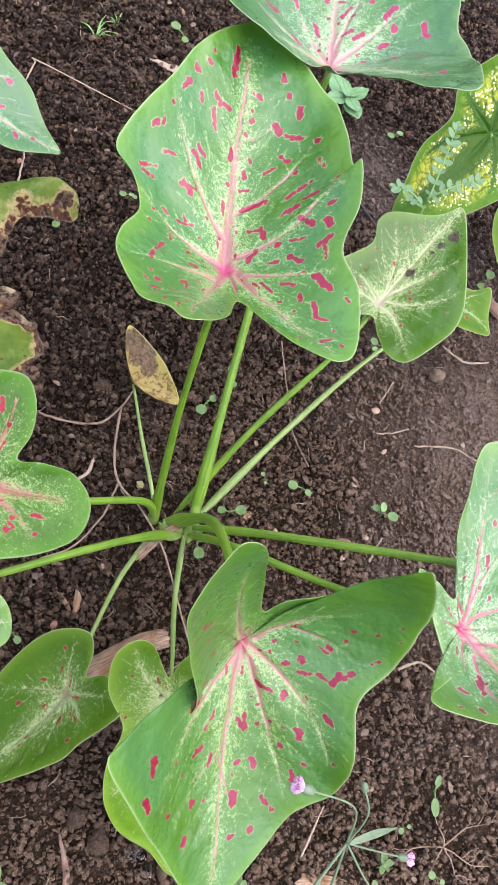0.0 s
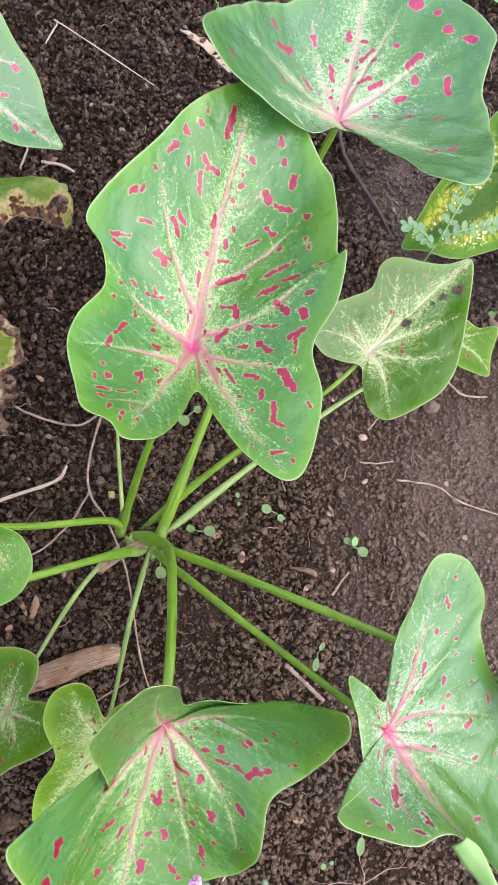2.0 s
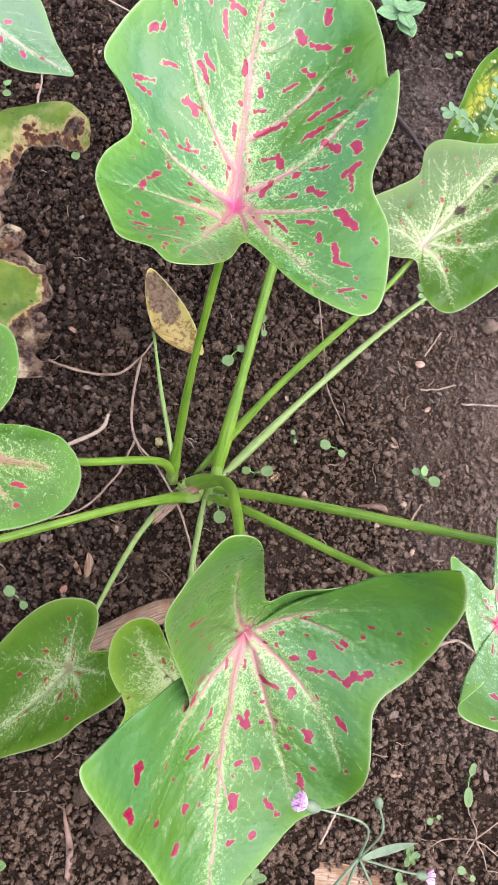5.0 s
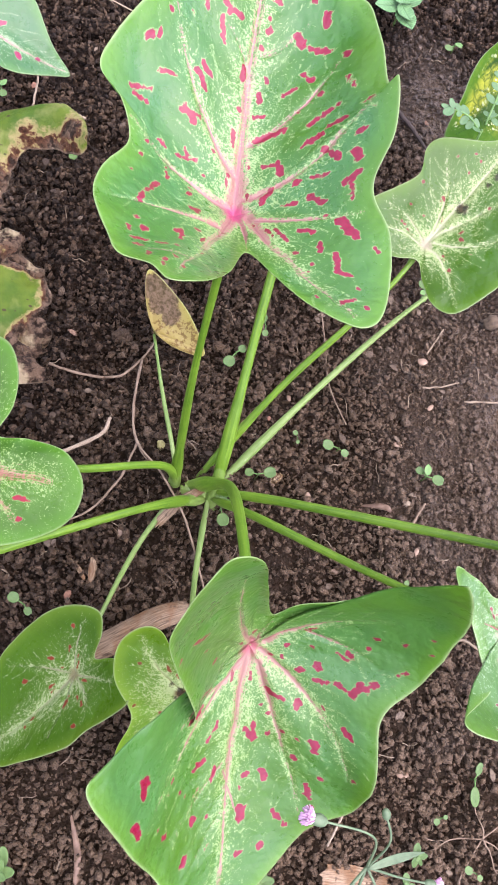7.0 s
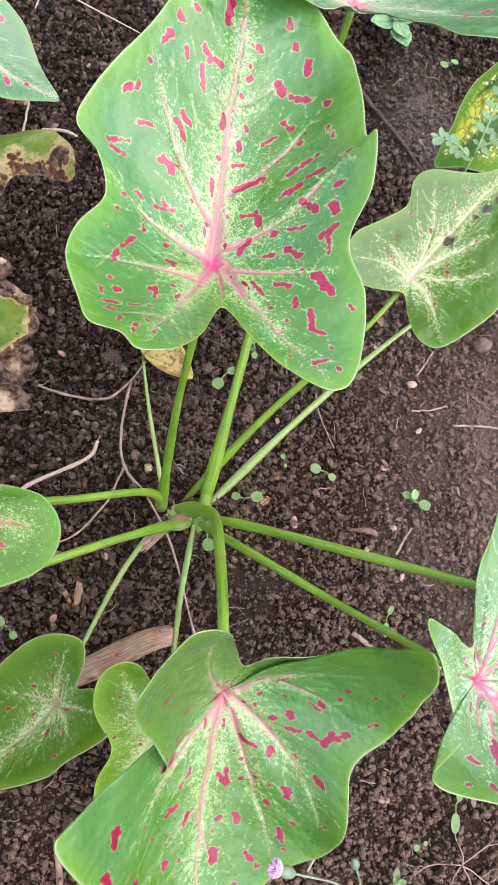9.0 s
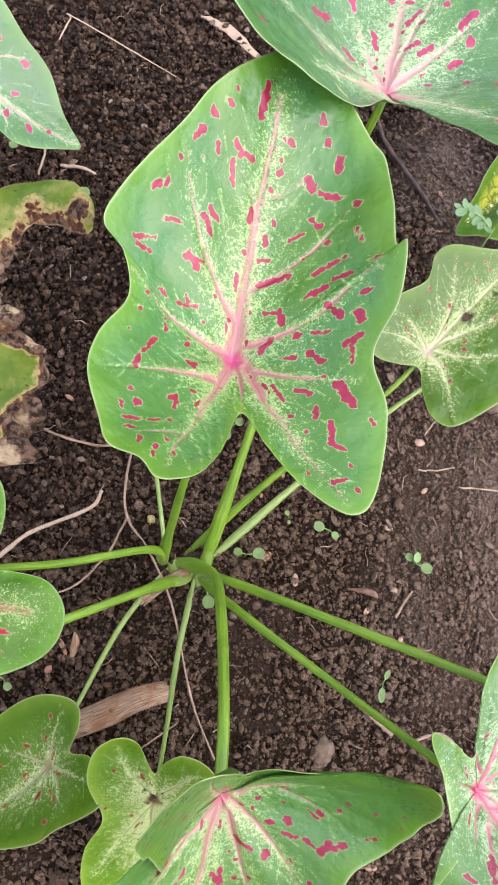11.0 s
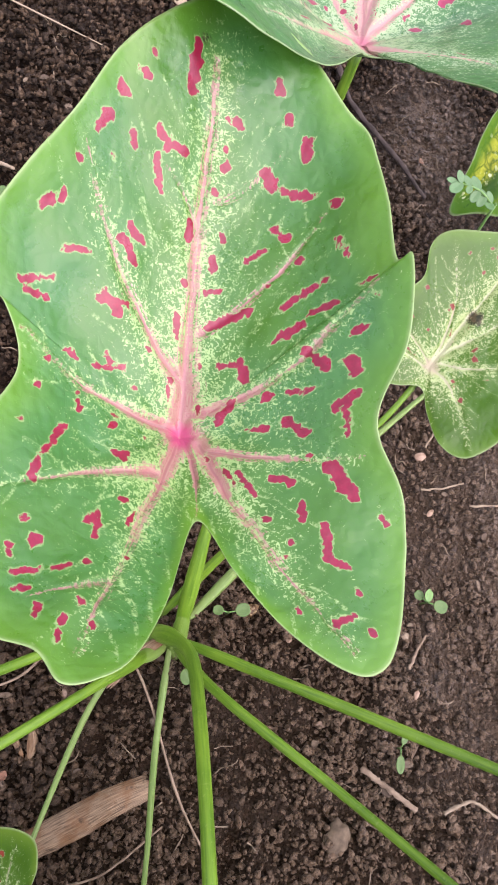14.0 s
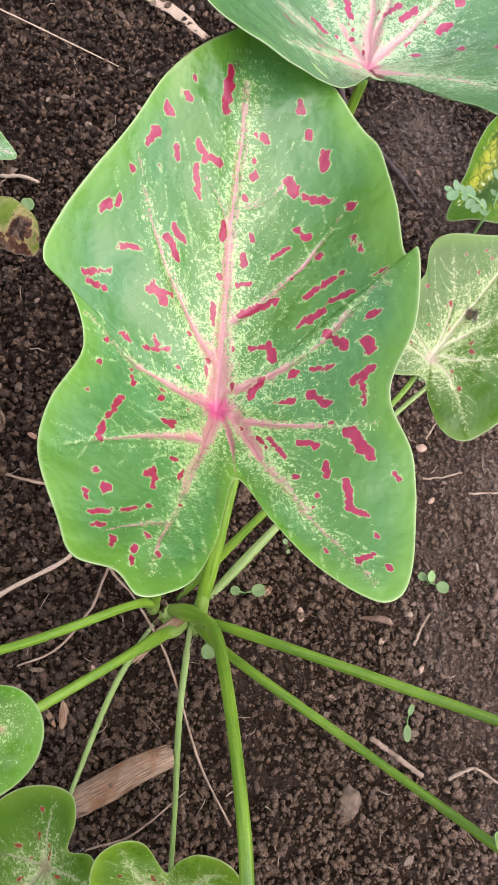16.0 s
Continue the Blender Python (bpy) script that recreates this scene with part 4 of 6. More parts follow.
ROLLED = dict(
    at=(0.276, 0.1194, 0.3165, -31.0, -9.0, -115.0),
    edge=[(-13, -19, 1, 4), (-40, -54, 8, 21), (-59, -66, 14, 30), (-77, -79, 20, 38), (-95, -80, 25, 43), (-107, -63, 27, 47), (-108, -39, 27, 47), (-103, -16, 24, 45), (-88, 0, 19, 40), (-79, 34, 17, 37), (-77, 58, 20, 36), (-78, 110, 28, 31), (-76, 168, 28, 26), (-50, 205, 26, 24), (-12, 208, 28, 26), (27, 190, 36, 37), (42, 41, 20, 59), (64, 15, 14, 48), (73, -7, 10, 36), (80, -32, 8, 27), (73, -35, 6, 21), (47, -12, 3, 14), (33, -12, 1, 5), (11, -30, -1, 0), (-1, -66, 2, 7), (-8, -45, 1, 6)],
    veins=[(1, 5, 18, 27, 34, 54), (-6, -2, -46, -32, -87, -68), (-8, 3, -34, 27, -66, 82), (6, 11, -18, 61, -35, 133), (-16, -7, -49, -12, -77, 0), (-4, -1, -11, -14, -15, -20), (0, 1, 3, -11, 7, -21), (7, 4, 25, 3, 38, 2), (17, 9, 38, 12, 55, 18), (-31, -17, -63, -42, -91, -51)],
    spots=[(-95, -57, -94, -55, 1.4), (-82, -48, -80, -39, 1.8), (-81, -28, -80, -24, 1.6), (-75, -23, -75, -23, 1.2), (-68, -25, -68, -25, 1.2), (-65, -32, -65, -32, 2.6), (-71, -15, -71, -15, 1.9), (-47, -37, -47, -37, 1.6), (-66, -2, -66, -2, 2.2), (-46, -20, -40, -14, 2.1), (-51, 4, -48, 10, 1.7), (-72, 14, -72, 14, 1.5), (-63, 29, -63, 29, 2.3), (-46, 22, -46, 22, 2), (-37, 25, -37, 25, 1.7), (-68, 49, -63, 57, 1.5), (-29, 6, -29, 6, 2.2), (-17, 5, -17, 5, 1.7), (-27, -9, -27, -9, 1.7)] + [(-21, 21, -19, 26, 2), (-37, 48, -43, 49, 2.3), (-54, 93, -54, 93, 2.1), (-26, 75, -29, 76, 2.3), (-42, 94, -42, 94, 1.6), (-42, 108, -42, 108, 2.2), (-48, 127, -42, 136, 1.9), (-13, 38, -13, 38, 2), (-27, 124, -32, 134, 1.9), (8, 60, 8, 60, 1.7), (13, 86, 9, 92, 2.3), (-3, 92, -3, 92, 1.8), (-18, 130, -18, 130, 2.2), (-7, 141, -7, 141, 1.9), (7, 125, 7, 125, 2.1), (20, 129, 20, 129, 2.1), (51, -6, 51, -1, 2.1), (32, 10, 46, 10, 1.4), (42, 19, 46, 20, 1.9)] + [(60, 3, 60, 3, 2.1), (54, 17, 54, 17, 1.6), (69, -15, 67, -11, 0.9), (30, 61, 30, 61, 2), (-17, 69, -17, 69, 1)])
HIGH = dict(
    at=(0.1732, 0.5495, 0.3937, -20.4, -5.5, -9.7),
    edge=[(0, 165, 30, 62), (45, 150, 32, 64), (92, 99, 23, 62), (96, 76, 18, 50), (97, 47, 14, 35), (106, 15, 15, 33), (107, -60, 21, 40), (97, -95, 24, 40), (70, -99, 20, 36), (42, -72, 13, 28), (13, -20, 2, 6), (2, -25, 3, 7), (-11, -66, 10, 23), (-35, -89, 17, 36), (-61, -99, 25, 54), (-84, -101, 32, 65), (-101, -91, 36, 73), (-101, -62, 33, 72), (-87, -10, 22, 65), (-63, 57, 11, 48)],
    veins=[(0, 2, -3, 50, -10, 119), (-5, 5, -38, -8, -76, -31), (-3, 8, -24, 35, -43, 63), (3, 8, 29, 41, 66, 89), (0, 14, 10, 62, 21, 112), (5, -7, 50, -39, 84, -55), (-7, -11, -29, -41, -52, -67)],
    spots=[(-68, 21, -68, 21, 3.1), (-80, -43, -80, -43, 2.2), (-81, -78, -81, -78, 2.4), (-60, 7, -51, 28, 3), (-50, -30, -46, -32, 3.2), (-39, 55, -37, 52, 3.3), (-34, 18, -29, 16, 3.1), (-19, 44, -15, 34, 2.5), (-14, 82, -12, 76, 2.6), (1, 79, 1, 79, 3.3), (2, 57, 8, 70, 2.5), (11, 60, 11, 60, 2.9), (5, 37, 13, 43, 2.1), (15, 34, 22, 41, 2.8), (25, 78, 25, 78, 2.6), (37, 61, 44, 72, 3.6), (27, 118, 33, 121, 4.6), (49, 116, 49, 116, 3.9), (60, 99, 60, 99, 4.2)] + [(75, 92, 80, 90, 3.8), (46, 50, 46, 50, 3.6), (70, 57, 74, 44, 3.3), (37, 32, 42, 36, 3.2), (25, 13, 25, 13, 2.8), (49, 15, 49, 15, 2.8), (67, 10, 72, 14, 2.4), (65, -54, 70, -45, 1.9), (78, -44, 82, -38, 2.2), (-28, -31, -28, -31, 1.9), (-38, 78, -38, 78, 2.6), (-12, 20, -12, 20, 2.1), (-55, 54, -55, 54, 1.8), (-8, 56, -8, 56, 1.8)])
MOTTLED = dict(
    at=(0.4233, 0.6969, 0.2254, -19.1, -35.2, 143.4),
    edge=[(3, 156, -4, 7), (22, 123, -6, 3), (39, 87, -5, -3), (43, 39, -1, -2), (65, 21, 2, 5), (72, 0, 4, 9), (70, -42, 6, 12), (58, -85, 7, 13), (28, -133, 8, 12), (-41, -138, 8, 15), (-70, -94, 8, 17), (-65, -32, 6, 13), (-65, 19, 5, 12), (-54, 78, 4, 10), (-38, 111, 0, 10), (-13, 137, -3, 8)],
    veins=[(0, 0, -10, 84, 1, 151), (0, 0, 46, 11, 70, 14), (0, 0, 33, -35, 57, -59), (0, 0, -14, -46, -17, -108), (0, 0, -31, 16, -58, 52), (0, 0, -38, -28, -65, -51), (0, 0, 22, 48, 28, 85)],
    spots=[])
LOW_DARK = dict(
    at=(0.0126, 0.0965, 0.0919, -34.5, 21.8, 116.2),
    edge=[(26, -47, 2, 5), (41, -37, 3, 7), (54, -13, 4, 10), (58, 23, 4, 10), (54, 56, 4, 10), (38, 83, 3, 7), (12, 113, 1, 2), (-18, 103, 1, 3), (-35, 69, 3, 6), (-51, 25, 4, 9), (-52, 0, 4, 9), (-55, -41, 4, 10), (-38, -42, 3, 7), (-16, -44, 1, 3), (-1, -25, 0, 0), (11, -40, 1, 2)],
    veins=[(0, 0, -5, 51, -1, 110), (1, -1, 18, -14, 31, -33), (-3, -2, -17, -21, -36, -39), (-2, 2, -19, 21, -33, 39), (-5, -1, -27, -5, -43, 3), (3, 2, 25, 26, 43, 53)],
    spots=[(23, 44, 23, 44, 2.8), (33, -19, 33, -19, 2.2), (-10, 60, -10, 60, 2.2), (-40, 11, -40, 11, 2.0)],
    scars=[(-18, 96, 2.0)])
LOW_YELLOW = dict(
    at=(0.0965, 0.0822, 0.1449, -46.9, 13.1, 178.9),
    edge=[(1, -27, 0, 0), (12, -61, 1, 2), (27, -66, 2, 5), (43, -52, 4, 9), (48, -22, 4, 10), (40, 7, 3, 8), (40, 24, 3, 8), (54, 55, 5, 11), (58, 92, 5, 12), (48, 131, 4, 10), (24, 157, 2, 5), (0, 191, 0, 0), (-46, 135, 4, 9), (-65, 52, 5, 13), (-60, -7, 5, 12), (-46, -46, 4, 9), (-24, -56, 2, 5), (-10, -45, 1, 2)],
    veins=[(0, 0, 7, 84, 0, 177), (1, -3, 17, -28, 27, -58), (-2, -3, -23, -29, -39, -40), (1, 6, 25, 42, 48, 86), (1, 23, -17, 71, -46, 115)],
    spots=[(29, -33, 29, -33, 1.5), (17, 18, 17, 18, 2.1), (36, 7, 36, 7, 1.6)],
    scars=[(1, -2, 3.6), (5, 3, 1.2), (-6, 2, 1.2), (8, -9, 1.6), (-5, -8, 1.6)])
SIDE = dict(
    at=(-0.0688, 0.1984, 0.3276, 22.1, -16.1, 93.9),
    edge=[(14, -35, 1, 2), (31, -43, 2, 4), (52, -45, 3, 7), (69, -37, 4, 10), (71, -16, 4, 10), (63, 10, 4, 9), (40, 34, 2, 6), (6, 50, 0, 1), (-25, 42, 1, 4), (-47, 19, 3, 7), (-52, -23, 3, 7), (-47, -58, 3, 7), (-35, -81, 2, 5), (-13, -88, 1, 2), (5, -77, 0, 1), (12, -54, 1, 2)],
    veins=[(0, 0, -6, -27, -13, -67), (2, 0, 25, -22, 54, -31), (-3, -7, -22, -35, -39, -46), (0, 0, 2, 22, 0, 46)],
    spots=[(-25, -33, -25, -33, 2.4), (-23, -47, -25, -55, 2.1), (-36, -48, -36, -48, 2.1), (-33, -29, -33, -29, 2.7), (53, -22, 46, -22, 2.1), (36, -28, 36, -28, 1.7), (-20, -1, -20, -1, 2.6), (23, 8, 23, 8, 2.6)])
CORNER = dict(
    at=(-0.1463, 0.6604, 0.2072, -22.3, 2.5, -107.1),
    edge=[(0, 118, 0, 0), (13, 109, 1, 3), (31, 88, 3, 6), (40, 68, 3, 8), (37, 43, 3, 7), (44, 13, 4, 9), (32, -27, 3, 6), (-14, -36, 1, 3), (-64, -23, 5, 13), (-65, 0, 5, 13), (-51, 31, 4, 10), (-38, 63, 3, 8), (-13, 92, 1, 3)],
    veins=[(0, 0, 11, 65, 1, 115), (-4, 4, -26, 27, -36, 45), (6, 9, 21, 46, 30, 63)],
    spots=[(20, 72, 20, 72, 4.8), (-3, 48, -3, 48, 3.8), (-30, 43, -30, 43, 3.9), (-34, 13, -34, 13, 4.3), (10, 88, 10, 88, 2.8), (19, 51, 19, 51, 3.8), (-31, -5, -31, -5, 4.3)])
EDGE_SMALL = dict(
    at=(-0.0677, 0.1204, 0.267, 17.0, -7.7, 95.4),
    edge=[(20, -23, 0, 0), (9, -35, 0, 0), (-4, -39, 0, 0), (-16, -36, 0, 0), (-21, -25, 0, 0), (-19, -4, 0, 0), (-2, 13, 0, 0), (19, -2, 0, 0)],
    veins=[(0, 0, -2, -17, -4, -35)],
    spots=[])
HALF_HIDDEN = dict(
    at=(0.4236, 0.5567, 0.0926, -16.3, 9.5, -112),
    edge=[(-43, 37, 4, 9), (-12, 52, 1, 2), (8, 60, 1, 2), (19, 41, 2, 4), (26, 8, 2, 5), (14, -12, 1, 3), (-13, -18, 1, 3), (-26, -11, 2, 5), (-28, 15, 2, 6)],
    veins=[(0, 0, -4, 28, 3, 56), (-3, 1, -22, 18, -34, 36)],
    spots=[(6, 24, 6, 24, 2.9)])
SIDE_SMALL = dict(
    at=(0.3931, 0.1681, 0.3207, -17.9, 14.7, -91.7),
    edge=[(-13, -44, 1, 3), (-32, -42, 3, 6), (-38, -29, 3, 8), (-35, -8, 3, 7), (-28, 25, 2, 6), (1, 51, 0, 0), (32, 38, 3, 6), (37, 8, 3, 7), (30, -12, 3, 6), (13, -33, 1, 3)],
    veins=[(0, 0, -7, -19, -18, -36), (0, 0, 5, -17, 12, -27), (0, 0, 3, 25, 3, 45)],
    spots=[(11, -10, 11, -10, 2.5), (-15, -21, -15, -21, 2.0)])
MOTTLED_SMALL = dict(
    at=(0.5381, 0.7031, 0.11, -24, -14.1, 163.9),
    edge=[(0, 91, 0, 0), (40, 50, 3, 6), (47, 23, 3, 7), (42, -5, 3, 6), (24, -33, 2, 4), (-24, -49, 2, 4), (-60, -14, 4, 9), (-46, 36, 3, 7), (-27, 64, 2, 4)],
    veins=[(0, 0, 7, 45, 1, 86), (0, 0, 37, 16, 46, 30), (3, 10, -11, 42, -30, 55)],
    spots=[])
WITHERED = dict(
    at=(0.0577, 0.4384, 0.0296, -12.4, 24.9, -105.1),
    edge=[(-58, -26, 2, 6), (-47, -1, 5, 16), (-27, 28, 5, 17), (3, 55, 2, 6), (8, 33, 3, 12), (4, 9, 3, 13), (-9, -9, 3, 13), (-35, -23, 3, 11)],
    veins=[(0, 0, -17, 11, -30, 12), (0, 0, 0, 24, 0, 46)],
    spots=[],
    scars=[(-43, -18, 13.0), (-33, -3, 14.3), (-22, 9, 9.6)])


# ---- the ground ----
def graded(lo, hi, step, far):
    mid = np.arange(lo, hi + step / 2, step)
    grow = step * np.cumsum(1.28 ** np.arange(1, 40))
    grow = grow[grow < far]
    return np.concatenate([lo - grow[::-1], mid, hi + grow])


def build_ground():
    gx, gy = graded(-0.3, 0.72, 0.004, 40), graded(-0.16, 1.3, 0.004, 40)
    x, y = np.meshgrid(gx, gy)
    # the fines lie lower than the loose crumbs
    # and beyond the bed the ground only rolls gently
    z = (ground_z(x, y) - 0.003 * (1 - damp_at(x, y))) * (1 - beyond(x, y)) + beyond(x, y) * (0.05 * value_noise(x, y, 4.0, 21) - 0.003)
    w = len(gx)
    idx = np.arange(x.size).reshape(x.shape)
    f = np.stack([idx[:-1, :-1], idx[:-1, 1:], idx[1:, 1:], idx[1:, :-1]], -1).reshape(-1, 4)
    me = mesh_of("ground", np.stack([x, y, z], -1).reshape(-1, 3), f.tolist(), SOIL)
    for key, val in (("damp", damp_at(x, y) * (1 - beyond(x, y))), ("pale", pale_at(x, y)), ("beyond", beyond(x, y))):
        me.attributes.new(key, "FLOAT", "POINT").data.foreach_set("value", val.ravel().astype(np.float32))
    return tagged(new("ground", me), "dark crumbly garden soil, damp and smooth in places", "soil", kind="structure")


build_ground()

PHI = (1 + 5 ** 0.5) / 2
ICO_V = np.array([(-1, PHI, 0), (1, PHI, 0), (-1, -PHI, 0), (1, -PHI, 0), (0, -1, PHI), (0, 1, PHI), (0, -1, -PHI), (0, 1, -PHI), (PHI, 0, -1), (PHI, 0, 1), (-PHI, 0, -1), (-PHI, 0, 1)]) / math.hypot(1, PHI)
ICO_F = []
for i in range(12):
    for j in range(i + 1, 12):
        for k in range(j + 1, 12):
            if max(np.linalg.norm(ICO_V[i] - ICO_V[j]), np.linalg.norm(ICO_V[j] - ICO_V[k]), np.linalg.norm(ICO_V[i] - ICO_V[k])) < 1.1:
                up = np.dot(np.cross(ICO_V[j] - ICO_V[i], ICO_V[k] - ICO_V[i]), ICO_V[i]) > 0
                ICO_F.append((i, j, k) if up else (i, k, j))
ICO_F = np.array(ICO_F)


OCT_V = np.array([(1, 0, 0), (0, 1, 0), (-1, 0, 0), (0, -1, 0), (0, 0, 1), (0, 0, -1)], float)
OCT_F = np.array([(0, 1, 4), (1, 2, 4), (2, 3, 4), (3, 0, 4), (1, 0, 5), (2, 1, 5), (3, 2, 5), (0, 3, 5)])


def build_crumbs(name, count, small, large, power, seed, label, sink=0.05, solid=(ICO_V, ICO_F)):
    corners, sides = solid
    m = len(corners)
    rng = np.random.RandomState(seed)
    x, y = rng.uniform(-0.33, 0.75, count), rng.uniform(-0.19, 1.34, count)
    size = small + (large - small) * rng.rand(count) ** power
    keep = rng.rand(count) > 0.5 * damp_at(x, y)
    keep &= rng.rand(count) > beyond(x, y)
    keep &= rng.rand(count) < 0.75 + 0.5 * value_noise(x, y, 0.06, seed + 3)
    x, y, size = x[keep], y[keep], size[keep]
    n = len(x)
    q = rng.normal(size=(n, 4))
    q /= np.linalg.norm(q, axis=1)[:, None]
    a, b, c, d = q.T
    rot = np.stack([1 - 2 * (c * c + d * d), 2 * (b * c - a * d), 2 * (b * d + a * c), 2 * (b * c + a * d), 1 - 2 * (b * b + d * d), 2 * (c * d - a * b),
                    2 * (b * d - a * c), 2 * (c * d + a * b), 1 - 2 * (b * b + c * c)], 1).reshape(n, 3, 3)
    v = corners[None] * (1 + rng.normal(0, 0.36 if m == 12 else 0.22, (n, m, 1))) * rng.uniform(0.6, 1.25, (n, 1, 3))
    v = np.einsum("nij,nkj->nki", rot, v) * (size / 2)[:, None, None]
    v += np.stack([x, y, ground_z(x, y) + size * (0.42 - sink - 0.3 * rng.rand(n)) + 0.003 * rng.rand(n) ** 2 * (1 - 0.8 * damp_at(x, y))], 1)[:, None]
    f = (sides[None] + m * np.arange(n)[:, None, None]).reshape(-1, 3)
    me = bpy.data.meshes.new(name)
    me.vertices.add(m * n)
    me.vertices.foreach_set("co", v.astype(np.float32).ravel())
    me.loops.add(f.size)
    me.loops.foreach_set("vertex_index", f.astype(np.int32).ravel())
    me.polygons.add(len(f))
    me.polygons.foreach_set("loop_start", np.arange(0, f.size, 3, dtype=np.int32))
    me.update(calc_edges=True)
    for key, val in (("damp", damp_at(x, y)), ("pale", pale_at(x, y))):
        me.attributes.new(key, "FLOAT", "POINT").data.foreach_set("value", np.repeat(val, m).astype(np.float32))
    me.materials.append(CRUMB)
    tagged(new(name, me), label, "soil crumbs", kind="stuff")


build_crumbs("soil_crumbs", 126000, 0.0028, 0.0076, 2.2, 11, "loose dark brown soil crumbs scattered over the bed")
build_crumbs("soil_grit", 82000, 0.0018, 0.0034, 1.3, 13, "fine dark brown soil grit between the crumbs", 0.05, (OCT_V, OCT_F))
build_crumbs("soil_clods", 900, 0.007, 0.0135, 2.4, 12, "larger dark soil clods lying among the crumbs", 0.2)


# ---- the caladium plant ----
def stalk(plant, points, r0, r1, material=STALK, label="", bulge=1.0, name="leaf_stalk", sheath=0.0):
    r0, r1 = 0.64 * r0, 0.64 * r1
    points = [tuple(np.subtract(points[0], (0, 0, 0.006))), *points[1:-1], tuple(np.subtract(points[-1], (0, 0, 0.004)))]
    bulge = 1 + 0.7 * (bulge - 1)
    radii = [r0 * 0.4 * bulge, r0 * (0.2 + 0.8 * bulge), r0 * 1.02, r0, (r0 + r1) / 2, r1, r1, r1]
    ob = part(name, tube_mesh(name, points, radii, material, 12, 40), plant, label)
    if sheath:
        # papery clasping base along the first stretch of the stalk
        c = spline(points, 60)
        k = np.linalg.norm(np.cumsum(np.diff(c, axis=0), 0), axis=1).searchsorted(sheath)
        base = c[:max(4, k):max(1, k // 5)] + np.array([0, -0.001, 0.0015])
        part("sheath", tube_mesh("sheath", base, [r0 * bulge * 0.8, r0 * bulge * 1.08, r0 * (0.3 + 0.7 * bulge), r0 * 0.35], SHEATH, 12, 24, 0.9), ob, "pale clasping sheath")
    return ob


def blade(plant, shape, material, label, **kw):
    ob = part("leaf", blade_mesh("leaf", shape, material, **kw), plant, label)
    ob.matrix_local = pose(*shape["at"])
    return ob


caladium = thing("caladium_plant", "caladium with pink-spotted green leaves on long stalks", "plant")


def top(shape):
    return shape["at"][:3]


blade(caladium, BROAD, GREEN_LEAF, "broad green leaf with crimson spots and pink veins", rings=126, around=600, halo=20, pink=7.0, seed=21, strokes=8, bold=0.63, border=15)
blade(caladium, FOLDED, FOLDED_LEAF, "green leaf folded along its pink midrib", rings=114, around=540, halo=16.5, pink=4.3, seed=22, strokes=10, bold=0.64)
blade(caladium, PALE_SMALL, PALE_LEAF, "small green leaf with whitish veins", rings=60, around=280, halo=15, pink=2.2, seed=23, strokes=10, bold=0.5)
blade(caladium, ROLLED, ROSY_LEAF, "leaf with a heavy pink midrib and rolled tip", rings=84, around=400, halo=34, pink=3.6, seed=24, strokes=14, bold=0.66, stout=3.6)
tip_left = spline([(0.3175, 0.0525, 0.338), (0.3285, 0.0412, 0.336), (0.3395, 0.032, 0.334), (0.3531, 0.0176, 0.332)], 24)
tip_right = spline([(0.3235, 0.0595, 0.3465), (0.3323, 0.0543, 0.3480), (0.3395, 0.0442, 0.3480), (0.3551, 0.0216, 0.3440)], 24)
tip_grid = [tuple(a * (1 - f) + b * f + np.array([0, 0, 0.003 * math.sin(math.pi * f)])) for a, b in zip(tip_left, tip_right) for f in np.linspace(0, 1, 8)]
tip_faces = [(i * 8 + k, i * 8 + k + 1, i * 8 + k + 9, i * 8 + k + 8) for i in range(23) for k in range(7)]
tip = part("curled_tip", mesh_of("curled_tip", tip_grid, tip_faces, UNDERSIDE), caladium, "pale green underside of a rolled leaf tip")
tip.modifiers.new("thickness", "SOLIDIFY").thickness = 0.0008
high_leaf = blade(caladium, HIGH, HIGH_LEAF, "high bluish-green leaf with pink spots", rings=84, around=400, halo=36, pink=6, seed=25, strokes=16, pucker=4.6, bold=0.72)
blade(caladium, LOW_DARK, DARK_LEAF, "low dark green leaf with greyish veins", rings=60, around=260, halo=17, pink=1.6, seed=26, strokes=14)
blade(caladium, LOW_YELLOW, YELLOW_LEAF, "low yellow-green leaf", rings=60, around=260, halo=19, pink=1.2, seed=27, strokes=12)
blade(caladium, SIDE, LIVELY_LEAF, "two-lobed leaf with a pink midrib", rings=60, around=260, halo=34, pink=10.5, seed=28, strokes=16, border=12)
blade(caladium, EDGE_SMALL, GREEN_LEAF, "small green leaf", rings=30, around=120, halo=6, pink=2, seed=29)
blade(caladium, HALF_HIDDEN, DARK_LEAF, "very small green leaf", rings=30, around=120, halo=5, pink=1, seed=30)
blade(caladium, SIDE_SMALL, ROSY_LEAF, "small green leaf with a pink centre", rings=30, around=140, halo=8, pink=4, seed=31)
blade(caladium, WITHERED, WITHERED_LEAF, "withered yellow leaf with brown patches", rings=30, around=120, halo=5, pink=1, seed=32, pucker=3)

